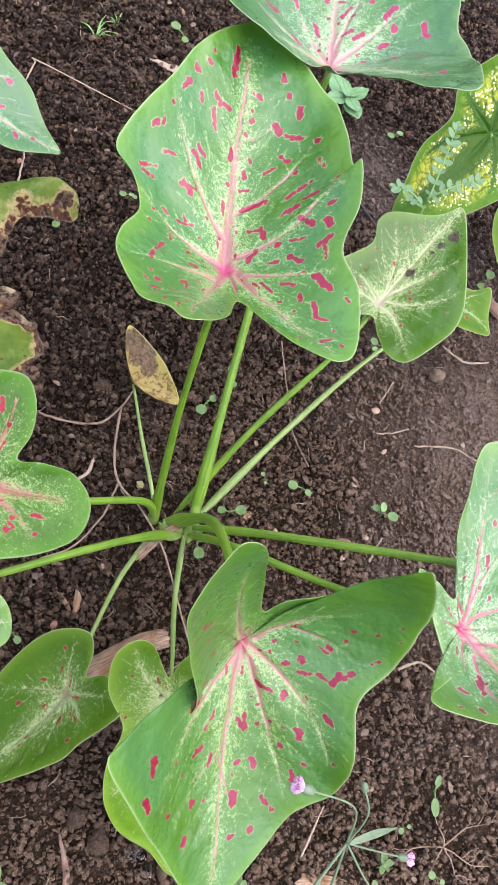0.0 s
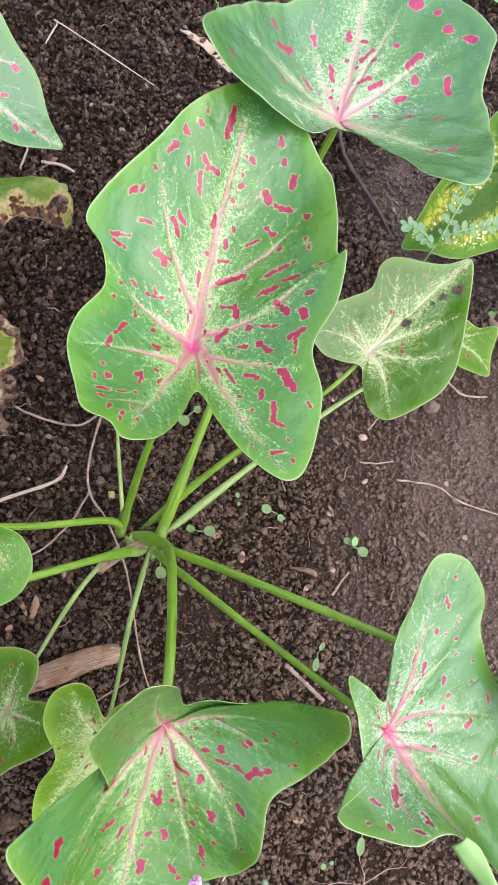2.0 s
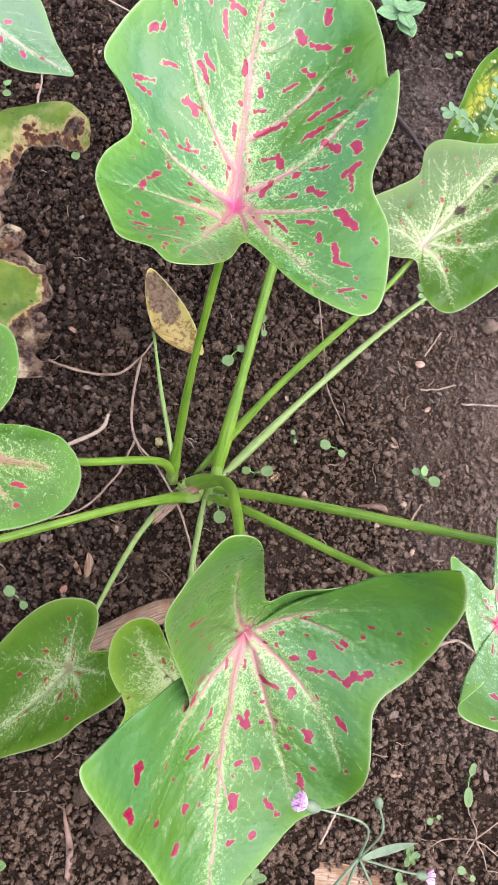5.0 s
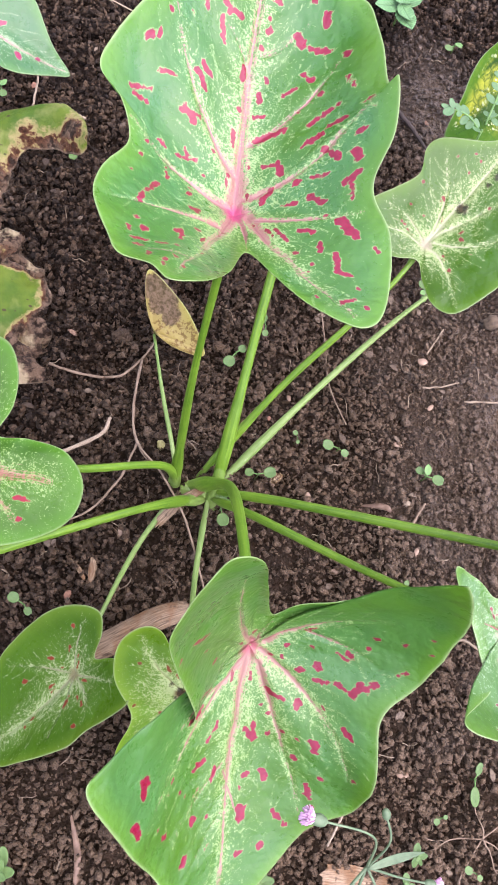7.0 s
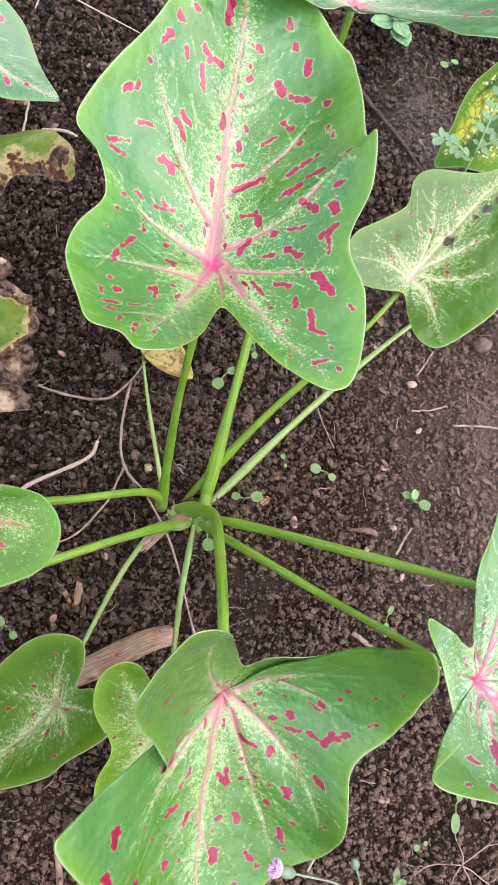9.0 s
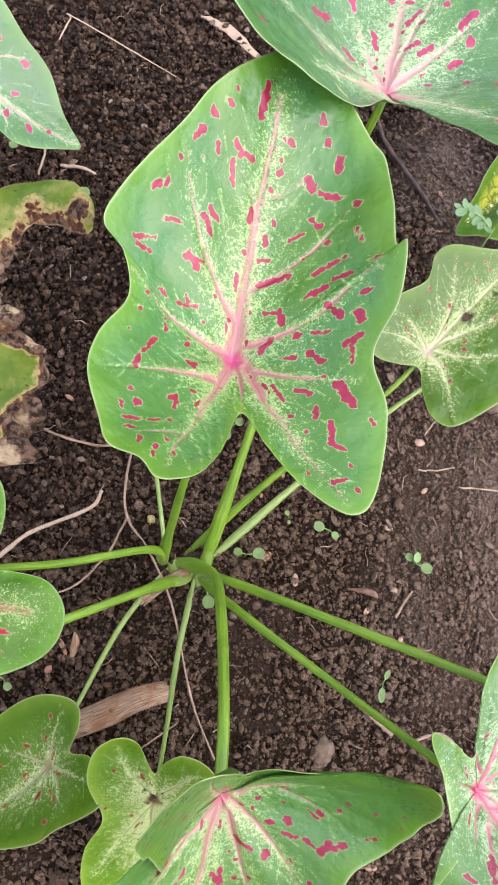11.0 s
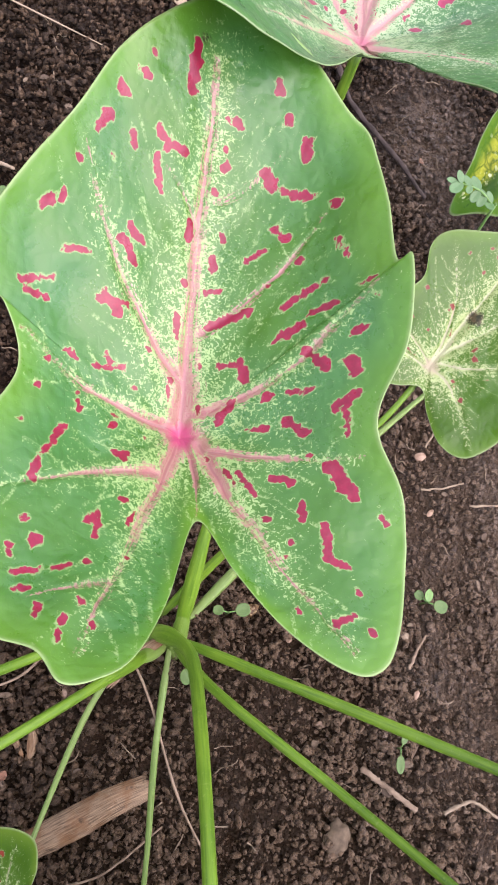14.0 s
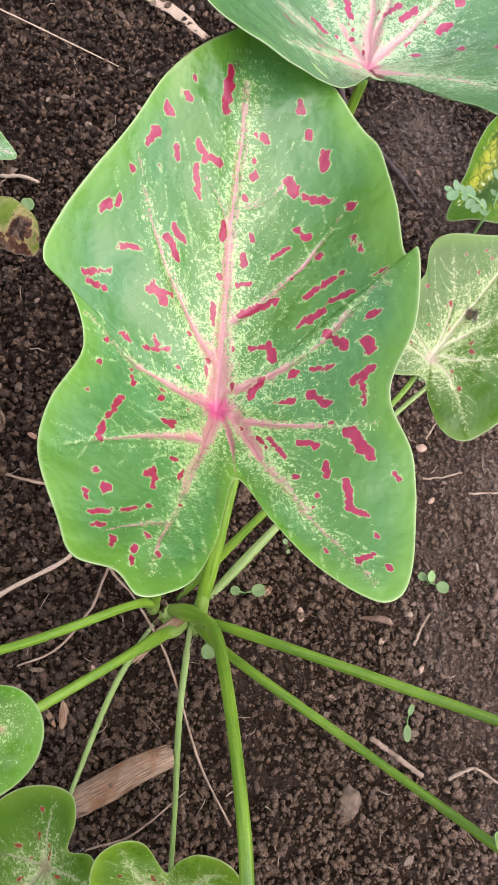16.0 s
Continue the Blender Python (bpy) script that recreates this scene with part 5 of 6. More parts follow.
stalk(caladium, [(0.089, 0.286, 0.0), (0.087, 0.301, 0.1), (0.086, 0.320, 0.22), top(BROAD)], 0.0062, 0.0045, bulge=1.9, sheath=0.06)
stalk(caladium, [(0.126, 0.262, 0.0), (0.138, 0.349, 0.1), (0.153, 0.447, 0.2), (0.168, 0.530, 0.31), top(HIGH)], 0.0066, 0.0046, bulge=2.0, sheath=0.09)
stalk(caladium, [(0.104, 0.288, 0.0), (0.175, 0.360, 0.1), (0.242, 0.414, 0.185), top(PALE_SMALL)], 0.0052, 0.0036, bulge=1.6)
stalk(caladium, [(0.119, 0.276, 0.006), (0.222, 0.385, 0.045), (0.319, 0.476, 0.08), top(HALF_HIDDEN)], 0.0052, 0.0034, PALE_STALK, "pale green stalk", bulge=1.7)
stalk(caladium, [(0.118, 0.284, 0.012), (0.184, 0.251, 0.1), (0.273, 0.209, 0.2), (0.363, 0.167, 0.3), top(SIDE_SMALL)], 0.0062, 0.0045, bulge=1.2)
stalk(caladium, [(0.124, 0.276, 0.012), (0.152, 0.236, 0.105), (0.216, 0.178, 0.2), top(ROLLED)], 0.0058, 0.0045, bulge=1.2)
stalk(caladium, [(0.100, 0.287, 0.012), (0.121, 0.279, 0.045), (0.131, 0.262, 0.1), (0.126, 0.216, 0.2), (0.121, 0.150, 0.285), top(FOLDED)], 0.0079, 0.0060, bulge=1.9)
stalk(caladium, [(0.124, 0.284, 0.016), (0.113, 0.200, 0.03), (0.105, 0.130, 0.085), top(LOW_YELLOW)], 0.0042, 0.003, PALE_STALK, "thin pale stalk", bulge=1.3)
stalk(caladium, [(0.097, 0.283, 0.016), (0.060, 0.224, 0.026), (0.031, 0.152, 0.066), top(LOW_DARK)], 0.004, 0.003, PALE_STALK, "thin pale stalk", bulge=1.3)
stalk(caladium, [(0.118, 0.276, 0.012), (0.051, 0.234, 0.1), (-0.062, 0.165, 0.2), (-0.174, 0.097, 0.3)], 0.0058, 0.0045, bulge=1.9, sheath=0.06)
stalk(caladium, [(0.092, 0.288, 0.01), (0.072, 0.284, 0.075), (0.000, 0.250, 0.155), (-0.06, 0.224, 0.24), top(SIDE)], 0.0054, 0.0042, bulge=1.5, sheath=0.04)
stalk(caladium, [(0.09, 0.296, 0.02), (0.083, 0.32, 0.03), (0.07, 0.372, 0.034), (0.06, 0.419, 0.038), top(WITHERED)], 0.0034, 0.0024, PALE_STALK, "thin pale stalk")

neighbour = thing("caladium_plant", "neighbouring caladium with yellow mottled leaves", "plant")
blade(neighbour, MOTTLED, MOTTLED_LEAF, "yellow-green leaf mottled with dark veins", rings=44, around=200, halo=9.5, pink=2, seed=41, crease=2.4, border=25)
blade(neighbour, MOTTLED_SMALL, DARK_LEAF, "small green leaf with a yellow speckled centre", rings=34, around=140, halo=11, pink=1, seed=42, border=16)
stalk(neighbour, [(0.62, 0.86, 0.0), (0.56, 0.80, 0.1), (0.47, 0.73, 0.19), top(MOTTLED)], 0.006, 0.004)
stalk(neighbour, [(0.63, 0.85, 0.0), (0.625, 0.80, 0.06), (0.60, 0.76, 0.09), top(MOTTLED_SMALL)], 0.005, 0.003)

corner = thing("caladium_plant", "neighbouring caladium with a spotted green leaf", "plant")
blade(corner, CORNER, HIGH_LEAF, "pointed green leaf with pink spots", rings=40, around=180, halo=9, pink=3, seed=43)
stalk(corner, [(-0.32, 0.62, 0.0), (-0.28, 0.66, 0.1), (-0.22, 0.68, 0.2), top(CORNER)], 0.006, 0.004)


# ---- a dying leaf ----
def dying_blade(name, outer, inner, material, rows=130, cols=44, seed=5):
    """A leaf half eaten by rot: a bent band between two edges, crumpled and brown along the inner one."""
    a, b = spline(outer, rows), spline(inner, rows)
    t = np.linspace(0, 1, cols)[None, :, None]
    g = a[:, None] * (1 - t) + b[:, None] * t
    x, y = g[..., 0], g[..., 1]
    along = np.linspace(0, 1, rows)[:, None]
    rot = np.interp(along, [0, 0.44, 0.6, 0.71, 0.76, 0.825, 0.87, 1], [0.1, 0.2, 1, 1.2, 0.3, 0.3, 1.2, 1.4]) * t[..., 0]
    g[..., 2] += 0.012 * np.sin(math.pi * t[..., 0]) + 0.005 * value_noise(x, y, 0.02, seed) + 0.013 * rot * (value_noise(x, y, 0.014, seed + 1) + 0.6 * value_noise(x, y, 0.005, seed + 6))
    ragged = (0.016 * value_noise(x, y, 0.02, seed + 8) + 0.009 * value_noise(x, y, 0.007, seed + 9)) * rot
    g[..., 0] += ragged * (t[..., 0] > 0.5) * (t[..., 0] - 0.5) * 2
    v = g.reshape(-1, 3)
    n = len(v)
    idx = np.arange(n).reshape(rows, cols)
    f = np.stack([idx[:-1, :-1], idx[:-1, 1:], idx[1:, 1:], idx[1:, :-1]], -1).reshape(-1, 4).tolist()
    loop = [*idx[0], *idx[1:, -1], *idx[-1, -2::-1], *idx[-2:0:-1, 0]]
    side = [(p, p + n, q + n, q) for p, q in zip(loop, loop[1:] + loop[:1])]
    faces = f + [tuple(n + k for k in reversed(q)) for q in f] + [tuple(int(k) for k in reversed(q)) for q in side]
    me = mesh_of(name, np.vstack([v, v - np.array([0, 0, 0.0009])]), faces, material)
    edge = (1 - t[..., 0]) * np.linalg.norm(b - a, axis=1)[:, None] * 1000
    width = np.interp(along, [0, 0.1, 0.28, 0.44, 0.52, 0.62, 0.71, 0.75, 0.825, 0.865, 1], [1.5, 2.5, 3, 4, 11, 24, 40, 5, 5, 46, 52])
    ring = np.hypot(x + 0.030, y - 0.556) * 1000 - 9
    brown = np.minimum(edge - width * (1 + 0.6 * value_noise(x, y, 0.018, seed + 2)), ring + 3 * value_noise(x, y, 0.008, seed + 4))
    zero = np.zeros(n)
    rim = np.minimum(np.minimum(edge, t[..., 0] * np.linalg.norm(b - a, axis=1)[:, None] * 1000), along * 300)
    fields = (("spot", brown.ravel() * 0.5), ("lip", np.exp(-(rim / 1.0) ** 2).ravel()))
    for key, val in fields:
        val = np.asarray(val).ravel()
        me.attributes.new(key, "FLOAT", "POINT").data.foreach_set("value", np.concatenate([val, val]).astype(np.float32))
    return me


ROT_OUTER = [(-0.016, 0.543, 0.186), (-0.021, 0.560, 0.185), (-0.033, 0.573, 0.181), (-0.05, 0.579, 0.176), (-0.096, 0.572, 0.166), (-0.145, 0.540, 0.157), (-0.185, 0.475, 0.147), (-0.18, 0.401, 0.138), (-0.14, 0.350, 0.129), (-0.09, 0.328, 0.119), (-0.035, 0.342, 0.11)]
ROT_INNER = [(-0.017, 0.538, 0.180), (-0.022, 0.534, 0.174), (-0.033, 0.538, 0.168), (-0.048, 0.545, 0.162), (-0.072, 0.542, 0.154), (-0.084, 0.518, 0.145), (-0.085, 0.481, 0.135), (-0.059, 0.455, 0.126), (-0.04, 0.427, 0.117), (-0.036, 0.386, 0.107), (-0.036, 0.359, 0.098)]
faded = thing("caladium_plant", "neighbouring caladium with a rotting yellow-brown leaf", "plant")
part("leaf", dying_blade("leaf", ROT_OUTER, ROT_INNER, DYING_LEAF), faded, "curled yellow-green leaf rotting brown")
stalk(faded, [(-0.30, 0.40, 0.0), (-0.26, 0.43, 0.06), (-0.18, 0.45, 0.12), (-0.12, 0.455, 0.145)], 0.005, 0.004)


# ---- litter: sheaths, twigs, roots, seeds ----
def on_ground(p, lift=0.0):
    return (p[0], p[1], float(ground_z(p[0], p[1])) + lift)


def curl_sheet(name, path, widths, curl, material, lift=0.006, rows=36, cols=16, seed=3, crumple=0.002):
    """A dry sheath or leaf, rolled across by that many degrees, with ragged ends."""
    c = spline([on_ground(p, lift) for p in path], rows)
    w = spline([(q,) for q in widths], rows)[:, 0]
    rng = np.random.RandomState(seed)
    t = np.gradient(c, axis=0)
    t /= np.linalg.norm(t, axis=1)[:, None]
    s = np.cross(t, (0, 0, 1))
    s /= np.linalg.norm(s, axis=1)[:, None]
    a = np.linspace(-0.5, 0.5, cols) * radians(curl)
    r = w / radians(curl)
    g = c[:, None] + r[:, None, None] * (np.sin(a)[None, :, None] * s[:, None] + (np.cos(a) - math.cos(a[0]))[None, :, None] * np.array([0, 0, 1.0]))
    for e in (0, -1):
        g[e] += t[e] * rng.uniform(-0.006, 0.004, (cols, 1))
    g[..., 2] += crumple * value_noise(g[..., 0], g[..., 1], 0.008, seed)
    v = g.reshape(-1, 3)
    n = len(v)
    idx = np.arange(n).reshape(rows, cols)
    f = np.stack([idx[:-1, :-1], idx[:-1, 1:], idx[1:, 1:], idx[1:, :-1]], -1).reshape(-1, 4).tolist()
    loop = [*idx[0], *idx[1:, -1], *idx[-1, -2::-1], *idx[-2:0:-1, 0]]
    side = [(p, p + n, q + n, q) for p, q in zip(loop, loop[1:] + loop[:1])]
    faces = f + [tuple(n + k for k in reversed(q)) for q in f] + [tuple(int(k) for k in reversed(q)) for q in side]
    me = mesh_of(name, np.vstack([v, v - np.array([0, 0, 0.0012])]), faces, material)
    span = np.concatenate([[0], np.cumsum(np.linalg.norm(np.diff(c, axis=0), axis=1))])
    for key, val in (("across", np.tile(a * r.mean(), rows)), ("along", np.repeat(span, cols))):
        me.attributes.new(key, "FLOAT", "POINT").data.foreach_set("value", np.concatenate([val, val]).astype(np.float32))
    return me


def sheet(name, label, category, *args, **kw):
    return tagged(new(name, curl_sheet(name, *args, **kw)), label, category)


sheet("dry_leaf_sheath", "dry brown rolled leaf sheath lying on the soil", "dry leaf", [(0.02, 0.122), (0.053, 0.139), (0.084, 0.156), (0.112, 0.166)], [0.030, 0.034, 0.030, 0.026], 150, DRY_BROWN, 0.006)
sheet("dry_leaf_sheath", "torn brown sheath at the foot of the plant", "dry leaf", [(0.075, 0.244), (0.097, 0.266), (0.123, 0.283)], [0.011, 0.012, 0.008], 120, DRY_BROWN, 0.016, seed=5)
sheet("dry_leaf", "reddish-brown folded dry leaf on the soil", "dry leaf", [(0.515, 0.648), (0.540, 0.618), (0.572, 0.606), (0.600, 0.584)], [0.014, 0.030, 0.026, 0.008], 170, DRY_RED, 0.004, seed=6)
# no dry leaf: stand-in on the soil for the broad leaf's curled tip
sheet("dry_leaf", "narrow pale strip standing in for the broad leaf's curled tip", "dry leaf", [(0.055, 0.965), (0.090, 0.951), (0.13, 0.922)], [0.004, 0.016, 0.010], 90, DRY_STRAW, 0.004, seed=7)
sheet("bark_piece", "flat piece of pale brown bark on the soil", "bark", [(0.240, -0.062), (0.268, -0.066), (0.305, -0.071)], [0.028, 0.032, 0.024], 60, DRY_BROWN, 0.005, seed=8)
sheet("dry_leaf", "thin brown dry leaf strip on the soil", "dry leaf", [(0.02, -0.018), (0.028, -0.047), (0.028, -0.078)], [0.003, 0.007, 0.005], 110, DRY_RED, 0.003, seed=9)

sheet("dry_leaf", "small brown curled leaf scrap on the soil", "dry leaf", [(0.285, 0.283), (0.304, 0.281), (0.312, 0.276)], [0.003, 0.008, 0.004], 120, DRY_RED, 0.003, seed=14)
sheet("dry_leaf", "thin brown withered leaf shred on the soil", "dry leaf", [(-0.003, 0.207), (0.005, 0.198), (0.011, 0.188)], [0.002, 0.006, 0.003], 110, DRY_BROWN, 0.003, seed=15)
sheet("dry_leaf", "thin brown withered leaf shred on the soil", "dry leaf", [(0.016, 0.211), (0.018, 0.198), (0.016, 0.186)], [0.003, 0.010, 0.004], 100, DRY_BROWN, 0.003, seed=16)
sheet("bark_piece", "small chip of brown bark on the soil", "bark", [(0.038, 0.237), (0.043, 0.233), (0.049, 0.228)], [0.005, 0.007, 0.005], 60, DRY_BROWN, 0.003, seed=17)


def twig(label, path, r0, r1, material, lift=0.002, wobble=0.0004, seed=1, name="twig", category="twig", sides=7):
    # lie on top of the crumbs: the highest ground round each point
    pts = [(p[0], p[1], max(float(ground_z(p[0] + d, p[1] + e)) for d in (-0.006, 0, 0.006) for e in (-0.006, 0, 0.006)) + lift + 0.0015 + (p[2] if len(p) > 2 else 0)) for p in path]
    me = tube_mesh(name, pts, [r0, (r0 + r1) / 2, r1], material, sides, 26, 1.0, wobble, seed)
    return tagged(new(name, me), label, category)


twig("thin brown runner winding over the soil", [(-0.045, 0.405), (-0.01, 0.400), (0.026, 0.399), (0.047, 0.419), (0.061, 0.446)], 0.0016, 0.0012, ROOT, seed=2)
twig("thin brown runner beside the plant", [(0.047, 0.418, 0.002), (0.043, 0.359, 0.006), (0.049, 0.322, 0.01), (0.072, 0.293, 0.018), (0.098, 0.252, 0.016), (0.113, 0.219, 0.008), (0.133, 0.159), (0.160, 0.109)], 0.0015, 0.001, ROOT, seed=3)
twig("thin brown root on the soil", [(0.049, 0.322, 0.004), (0.035, 0.284, 0.006), (0.008, 0.250, 0.004), (-0.023, 0.237)], 0.0014, 0.0009, ROOT, seed=4)
twig("pale bent straw lying on the soil", [(-0.075, 0.262), (-0.057, 0.280, 0.004), (-0.038, 0.298, 0.008), (0.012, 0.327, 0.012), (0.021, 0.345, 0.014)], 0.0024, 0.0019, DRY_STRAW, wobble=0.0002, seed=5, name="straw", category="straw")
twig("thin dry stem lying under the stalks", [(0.026, 0.089), (0.079, 0.106, 0.004), (0.121, 0.137, 0.006)], 0.0011, 0.0007, ROOT, seed=6)
twig("pale root loop on the soil", [(0.449, 0.550), (0.480, 0.534), (0.515, 0.538)], 0.0019, 0.0012, PALE_ROOT, seed=7, name="root", category="root")
twig("long pale root across the damp soil", [(0.397, 0.404), (0.448, 0.405), (0.488, 0.393), (0.591, 0.382)], 0.0012, 0.0008, PALE_ROOT, seed=8, name="root", category="root")
twig("pale root on the damp soil", [(0.552, 0.388), (0.578, 0.428), (0.596, 0.467)], 0.0014, 0.0009, PALE_ROOT, seed=9, name="root", category="root")
twig("dark dead twig on the soil", [(0.280, 0.896), (0.299, 0.829), (0.337, 0.774), (0.370, 0.727)], 0.0032, 0.0022, DARK_TWIG, 0.003, 0.0009, seed=10)
twig("long dry grass straw bent on the soil", [(-0.106, 0.880), (-0.096, 0.903, 0.006), (-0.09, 0.904, 0.008), (0.035, 0.868)], 0.0012, 0.0008, DRY_STRAW, wobble=0.0001, seed=11, name="straw", category="straw")
twig("dry straw lying flat on the soil", [(-0.011, -0.076), (0.026, -0.074), (0.063, -0.073)], 0.0011, 0.0008, DRY_STRAW, seed=12, name="straw", category="straw")
twig("small upright straw in the soil", [(0.245, -0.035), (0.252, -0.015, 0.012), (0.262, 0.008, 0.022)], 0.0012, 0.0008, DRY_STRAW, wobble=0.0001, seed=13, name="straw", category="straw")
twig("thin root fibre on the soil", [(0.235, 0.530), (0.245, 0.466), (0.248, 0.412), (0.265, 0.367)], 0.0011, 0.0008, ROOT, seed=14, name="root", category="root")
twig("short pale twig on the soil", [(0.360, 0.461), (0.378, 0.491)], 0.0012, 0.0009, PALE_ROOT, seed=15)
twig("short pale root on the soil", [(0.352, 0.420), (0.372, 0.421), (0.391, 0.425)], 0.0011, 0.0008, PALE_ROOT, seed=16, name="root", category="root")
twig("short brown twig on the soil", [(0.287, 0.177), (0.331, 0.145)], 0.0026, 0.0022, ROOT, seed=17)
twig("forked pale twig on the soil", [(0.356, 0.141), (0.379, 0.149), (0.406, 0.136)], 0.0018, 0.0012, PALE_ROOT, seed=18)
twig("short grey twig lying on the damp soil", [(0.331, 0.258), (0.340, 0.272), (0.348, 0.286)], 0.0016, 0.0011, ROOT, seed=21)
twig("pale stub of dry grass on the soil", [(-0.078, 0.716), (-0.055, 0.712), (-0.038, 0.708)], 0.0022, 0.0018, DRY_STRAW, seed=19, name="straw", category="straw")
twig("dry leaf stalk standing in the soil", [(-0.10, 0.70), (-0.092, 0.735, 0.02), (-0.098, 0.76, 0.05)], 0.0014, 0.001, DRY_STRAW, seed=20, name="straw", category="straw")


def build_root_mat():
    rng = np.random.RandomState(4)
    mat = thing("root_mat", "fine reddish fibrous roots exposed on the soil", "roots", on_ground((0.392, -0.028)))

    def run(x, y, a, n, r, depth):
        pts, k = [(x, y, 0.004)], 5
        for i in range(k):
            a += rng.uniform(-0.45, 0.45)
            x, y = x + n / k * math.cos(a), y + n / k * math.sin(a)
            pts.append((x, y, 0.005 + 0.0015 * math.sin(2 * i + a)))
            if depth and i in (1, 2, 3) and rng.rand() < 0.75:
                run(x, y, a + rng.choice((-1, 1)) * rng.uniform(0.5, 1.1), n * rng.uniform(0.35, 0.6), 0.6 * r, depth - 1)
        part("root", tube_mesh("root", pts, [r, 0.8 * r, 0.45 * r], ROOT, 6, 18, 1.0, 0.0003, len(mat.children)), mat)

    for a, n in ((2.7, 0.06), (0.7, 0.075), (0.1, 0.05), (-1.9, 0.065), (-0.6, 0.035), (1.5, 0.04)):
        run(0.0, 0.0, a, n, 0.0008, 2)


build_root_mat()


def build_fibres():
    """Countless hair roots and straw crumbs on the soil, one mesh."""
    rng = np.random.RandomState(9)
    verts, faces = [], []
    for k in range(420):
        x, y = rng.uniform(-0.2, 0.62), rng.uniform(-0.1, 1.15)
        a, n, r = rng.uniform(0, 6.28), rng.uniform(0.006, 0.028), rng.uniform(0.0003, 0.0007)
        bend = rng.uniform(-1.2, 1.2)
        steps = 7
        p = []
        for i in range(steps):
            p.append((x, y, float(ground_z(x, y)) + 0.0035 + 0.002 * math.sin(i * 1.3 + k)))
            x, y, a = x + n / steps * math.cos(a), y + n / steps * math.sin(a), a + bend / steps + rng.uniform(-0.3, 0.3)
        base = len(verts)
        for i, q in enumerate(p):
            d = np.subtract(p[min(i + 1, steps - 1)], p[max(i - 1, 0)])
            s = np.array([-d[1], d[0], 0]) / (math.hypot(d[0], d[1]) + 1e-9) * r
            verts += [np.add(q, s), np.add(q, (0, 0, r)), np.subtract(q, s), np.subtract(q, (0, 0, r))]
        for i in range(steps - 1):
            for j in range(4):
                faces.append((base + 4 * i + j, base + 4 * i + (j + 1) % 4, base + 4 * i + 4 + (j + 1) % 4, base + 4 * i + 4 + j))
        faces += [(base, base + 1, base + 2, base + 3), (base + 4 * steps - 1, base + 4 * steps - 2, base + 4 * steps - 3, base + 4 * steps - 4)]
    tagged(new("root_fibres", mesh_of("root_fibres", verts, faces, PALE_ROOT)), "fine pale root hairs and straw bits on the soil", "roots", kind="stuff")


build_fibres()


def build_scraps():
    """Many small curled scraps of dead leaf among the crumbs, one mesh."""
    rng = np.random.RandomState(31)
    verts, faces = [], []
    for k in range(240):
        x, y, a = rng.uniform(-0.2, 0.62), rng.uniform(-0.1, 1.15), rng.uniform(0, 6.28)
        n, w = rng.uniform(0.004, 0.013), rng.uniform(0.0018, 0.0045)
        z, lean, base = float(ground_z(x, y)) + 0.004, rng.uniform(-0.5, 0.5), len(verts)
        for i in range(5):
            u = i / 4 - 0.5
            half = w * (1 - (2 * u) ** 2 * 0.75) * rng.uniform(0.8, 1.15)
            for j in (-1, 0, 1):
                px, py = u * n, j * half
                verts.append((x + px * math.cos(a) - py * math.sin(a), y + px * math.sin(a) + py * math.cos(a), z + lean * px + abs(j) * half * 0.6 + rng.uniform(0, 0.0006)))
        for i in range(4):
            for j in range(2):
                q = base + 3 * i + j
                faces.append((q, q + 1, q + 4, q + 3))
    scraps = tagged(new("leaf_scraps", mesh_of("leaf_scraps", verts, faces, SCRAP)), "small curled scraps of dead brown leaf on the soil", "leaf litter", kind="stuff")
    scraps.modifiers.new("thickness", "SOLIDIFY").thickness = 0.0004


build_scraps()


def lump(name, size, stretch, material, seed, rough=0.12):
    bm = bmesh.new()
    bmesh.ops.create_icosphere(bm, subdivisions=3, radius=1)
    for v in bm.verts:
        v.co *= 1 + rough * noise.noise(v.co * 1.7 + Vector((seed, 0, 0))) + rough * 0.4 * noise.noise(v.co * 4 + Vector((0, seed, 0)))
        v.co = Vector((v.co.x * stretch[0], v.co.y * stretch[1], v.co.z * stretch[2])) * size
    me = bpy.data.meshes.new(name)
    bm.to_mesh(me)
    bm.free()
    me.materials.append(material)
    me.shade_smooth()
    return me


crown = part("crown", lump("crown", 0.0125, (1.55, 0.9, 0.9), STALK, 61, 0.3), caladium, "knobbly green base where the stalks meet")
crown.location = (0.110, 0.281, 0.008)


from mathutils.bvhtree import BVHTree


def water_drops(leaf, spots):
    """Flat drops of rain that lie in the hollows of a leaf."""
    me = leaf.data
    skin = BVHTree.FromPolygons([v.co for v in me.vertices], [p.vertices for p in me.polygons])
    for k, (cx, cy, r, h) in enumerate(spots):
        v, f, rings, around = [], [], 6, 26
        for i in range(rings + 1):
            for j in range(around):
                a = j / around * 2 * math.pi
                q = r * i / rings * (1 + 0.18 * math.sin(2 * a + k) + 0.08 * math.sin(3 * a + 2 * k))
                x, y = cx + q * math.cos(a), cy + q * math.sin(a)
                hit = skin.ray_cast(Vector((x, y, 0.3)), Vector((0, 0, -1)))[0]
                v.append((x, y, (hit.z if hit else 0.03) + h * (1 - (i / rings) ** 2) ** 0.6 - 0.0001 * (i == rings)))
        for i in range(rings):
            for j in range(around):
                a, b = i * around + j, i * around + (j + 1) % around
                f.append((a, a + around, b + around, b))
        drop = new("water_drop", mesh_of("water_drop", v, f, WATER))
        drop.matrix_world = leaf.matrix_local
        drop.visible_shadow = False
        tagged(drop, "flat clear raindrop lying on a caladium leaf", "water drop", "raindrops")


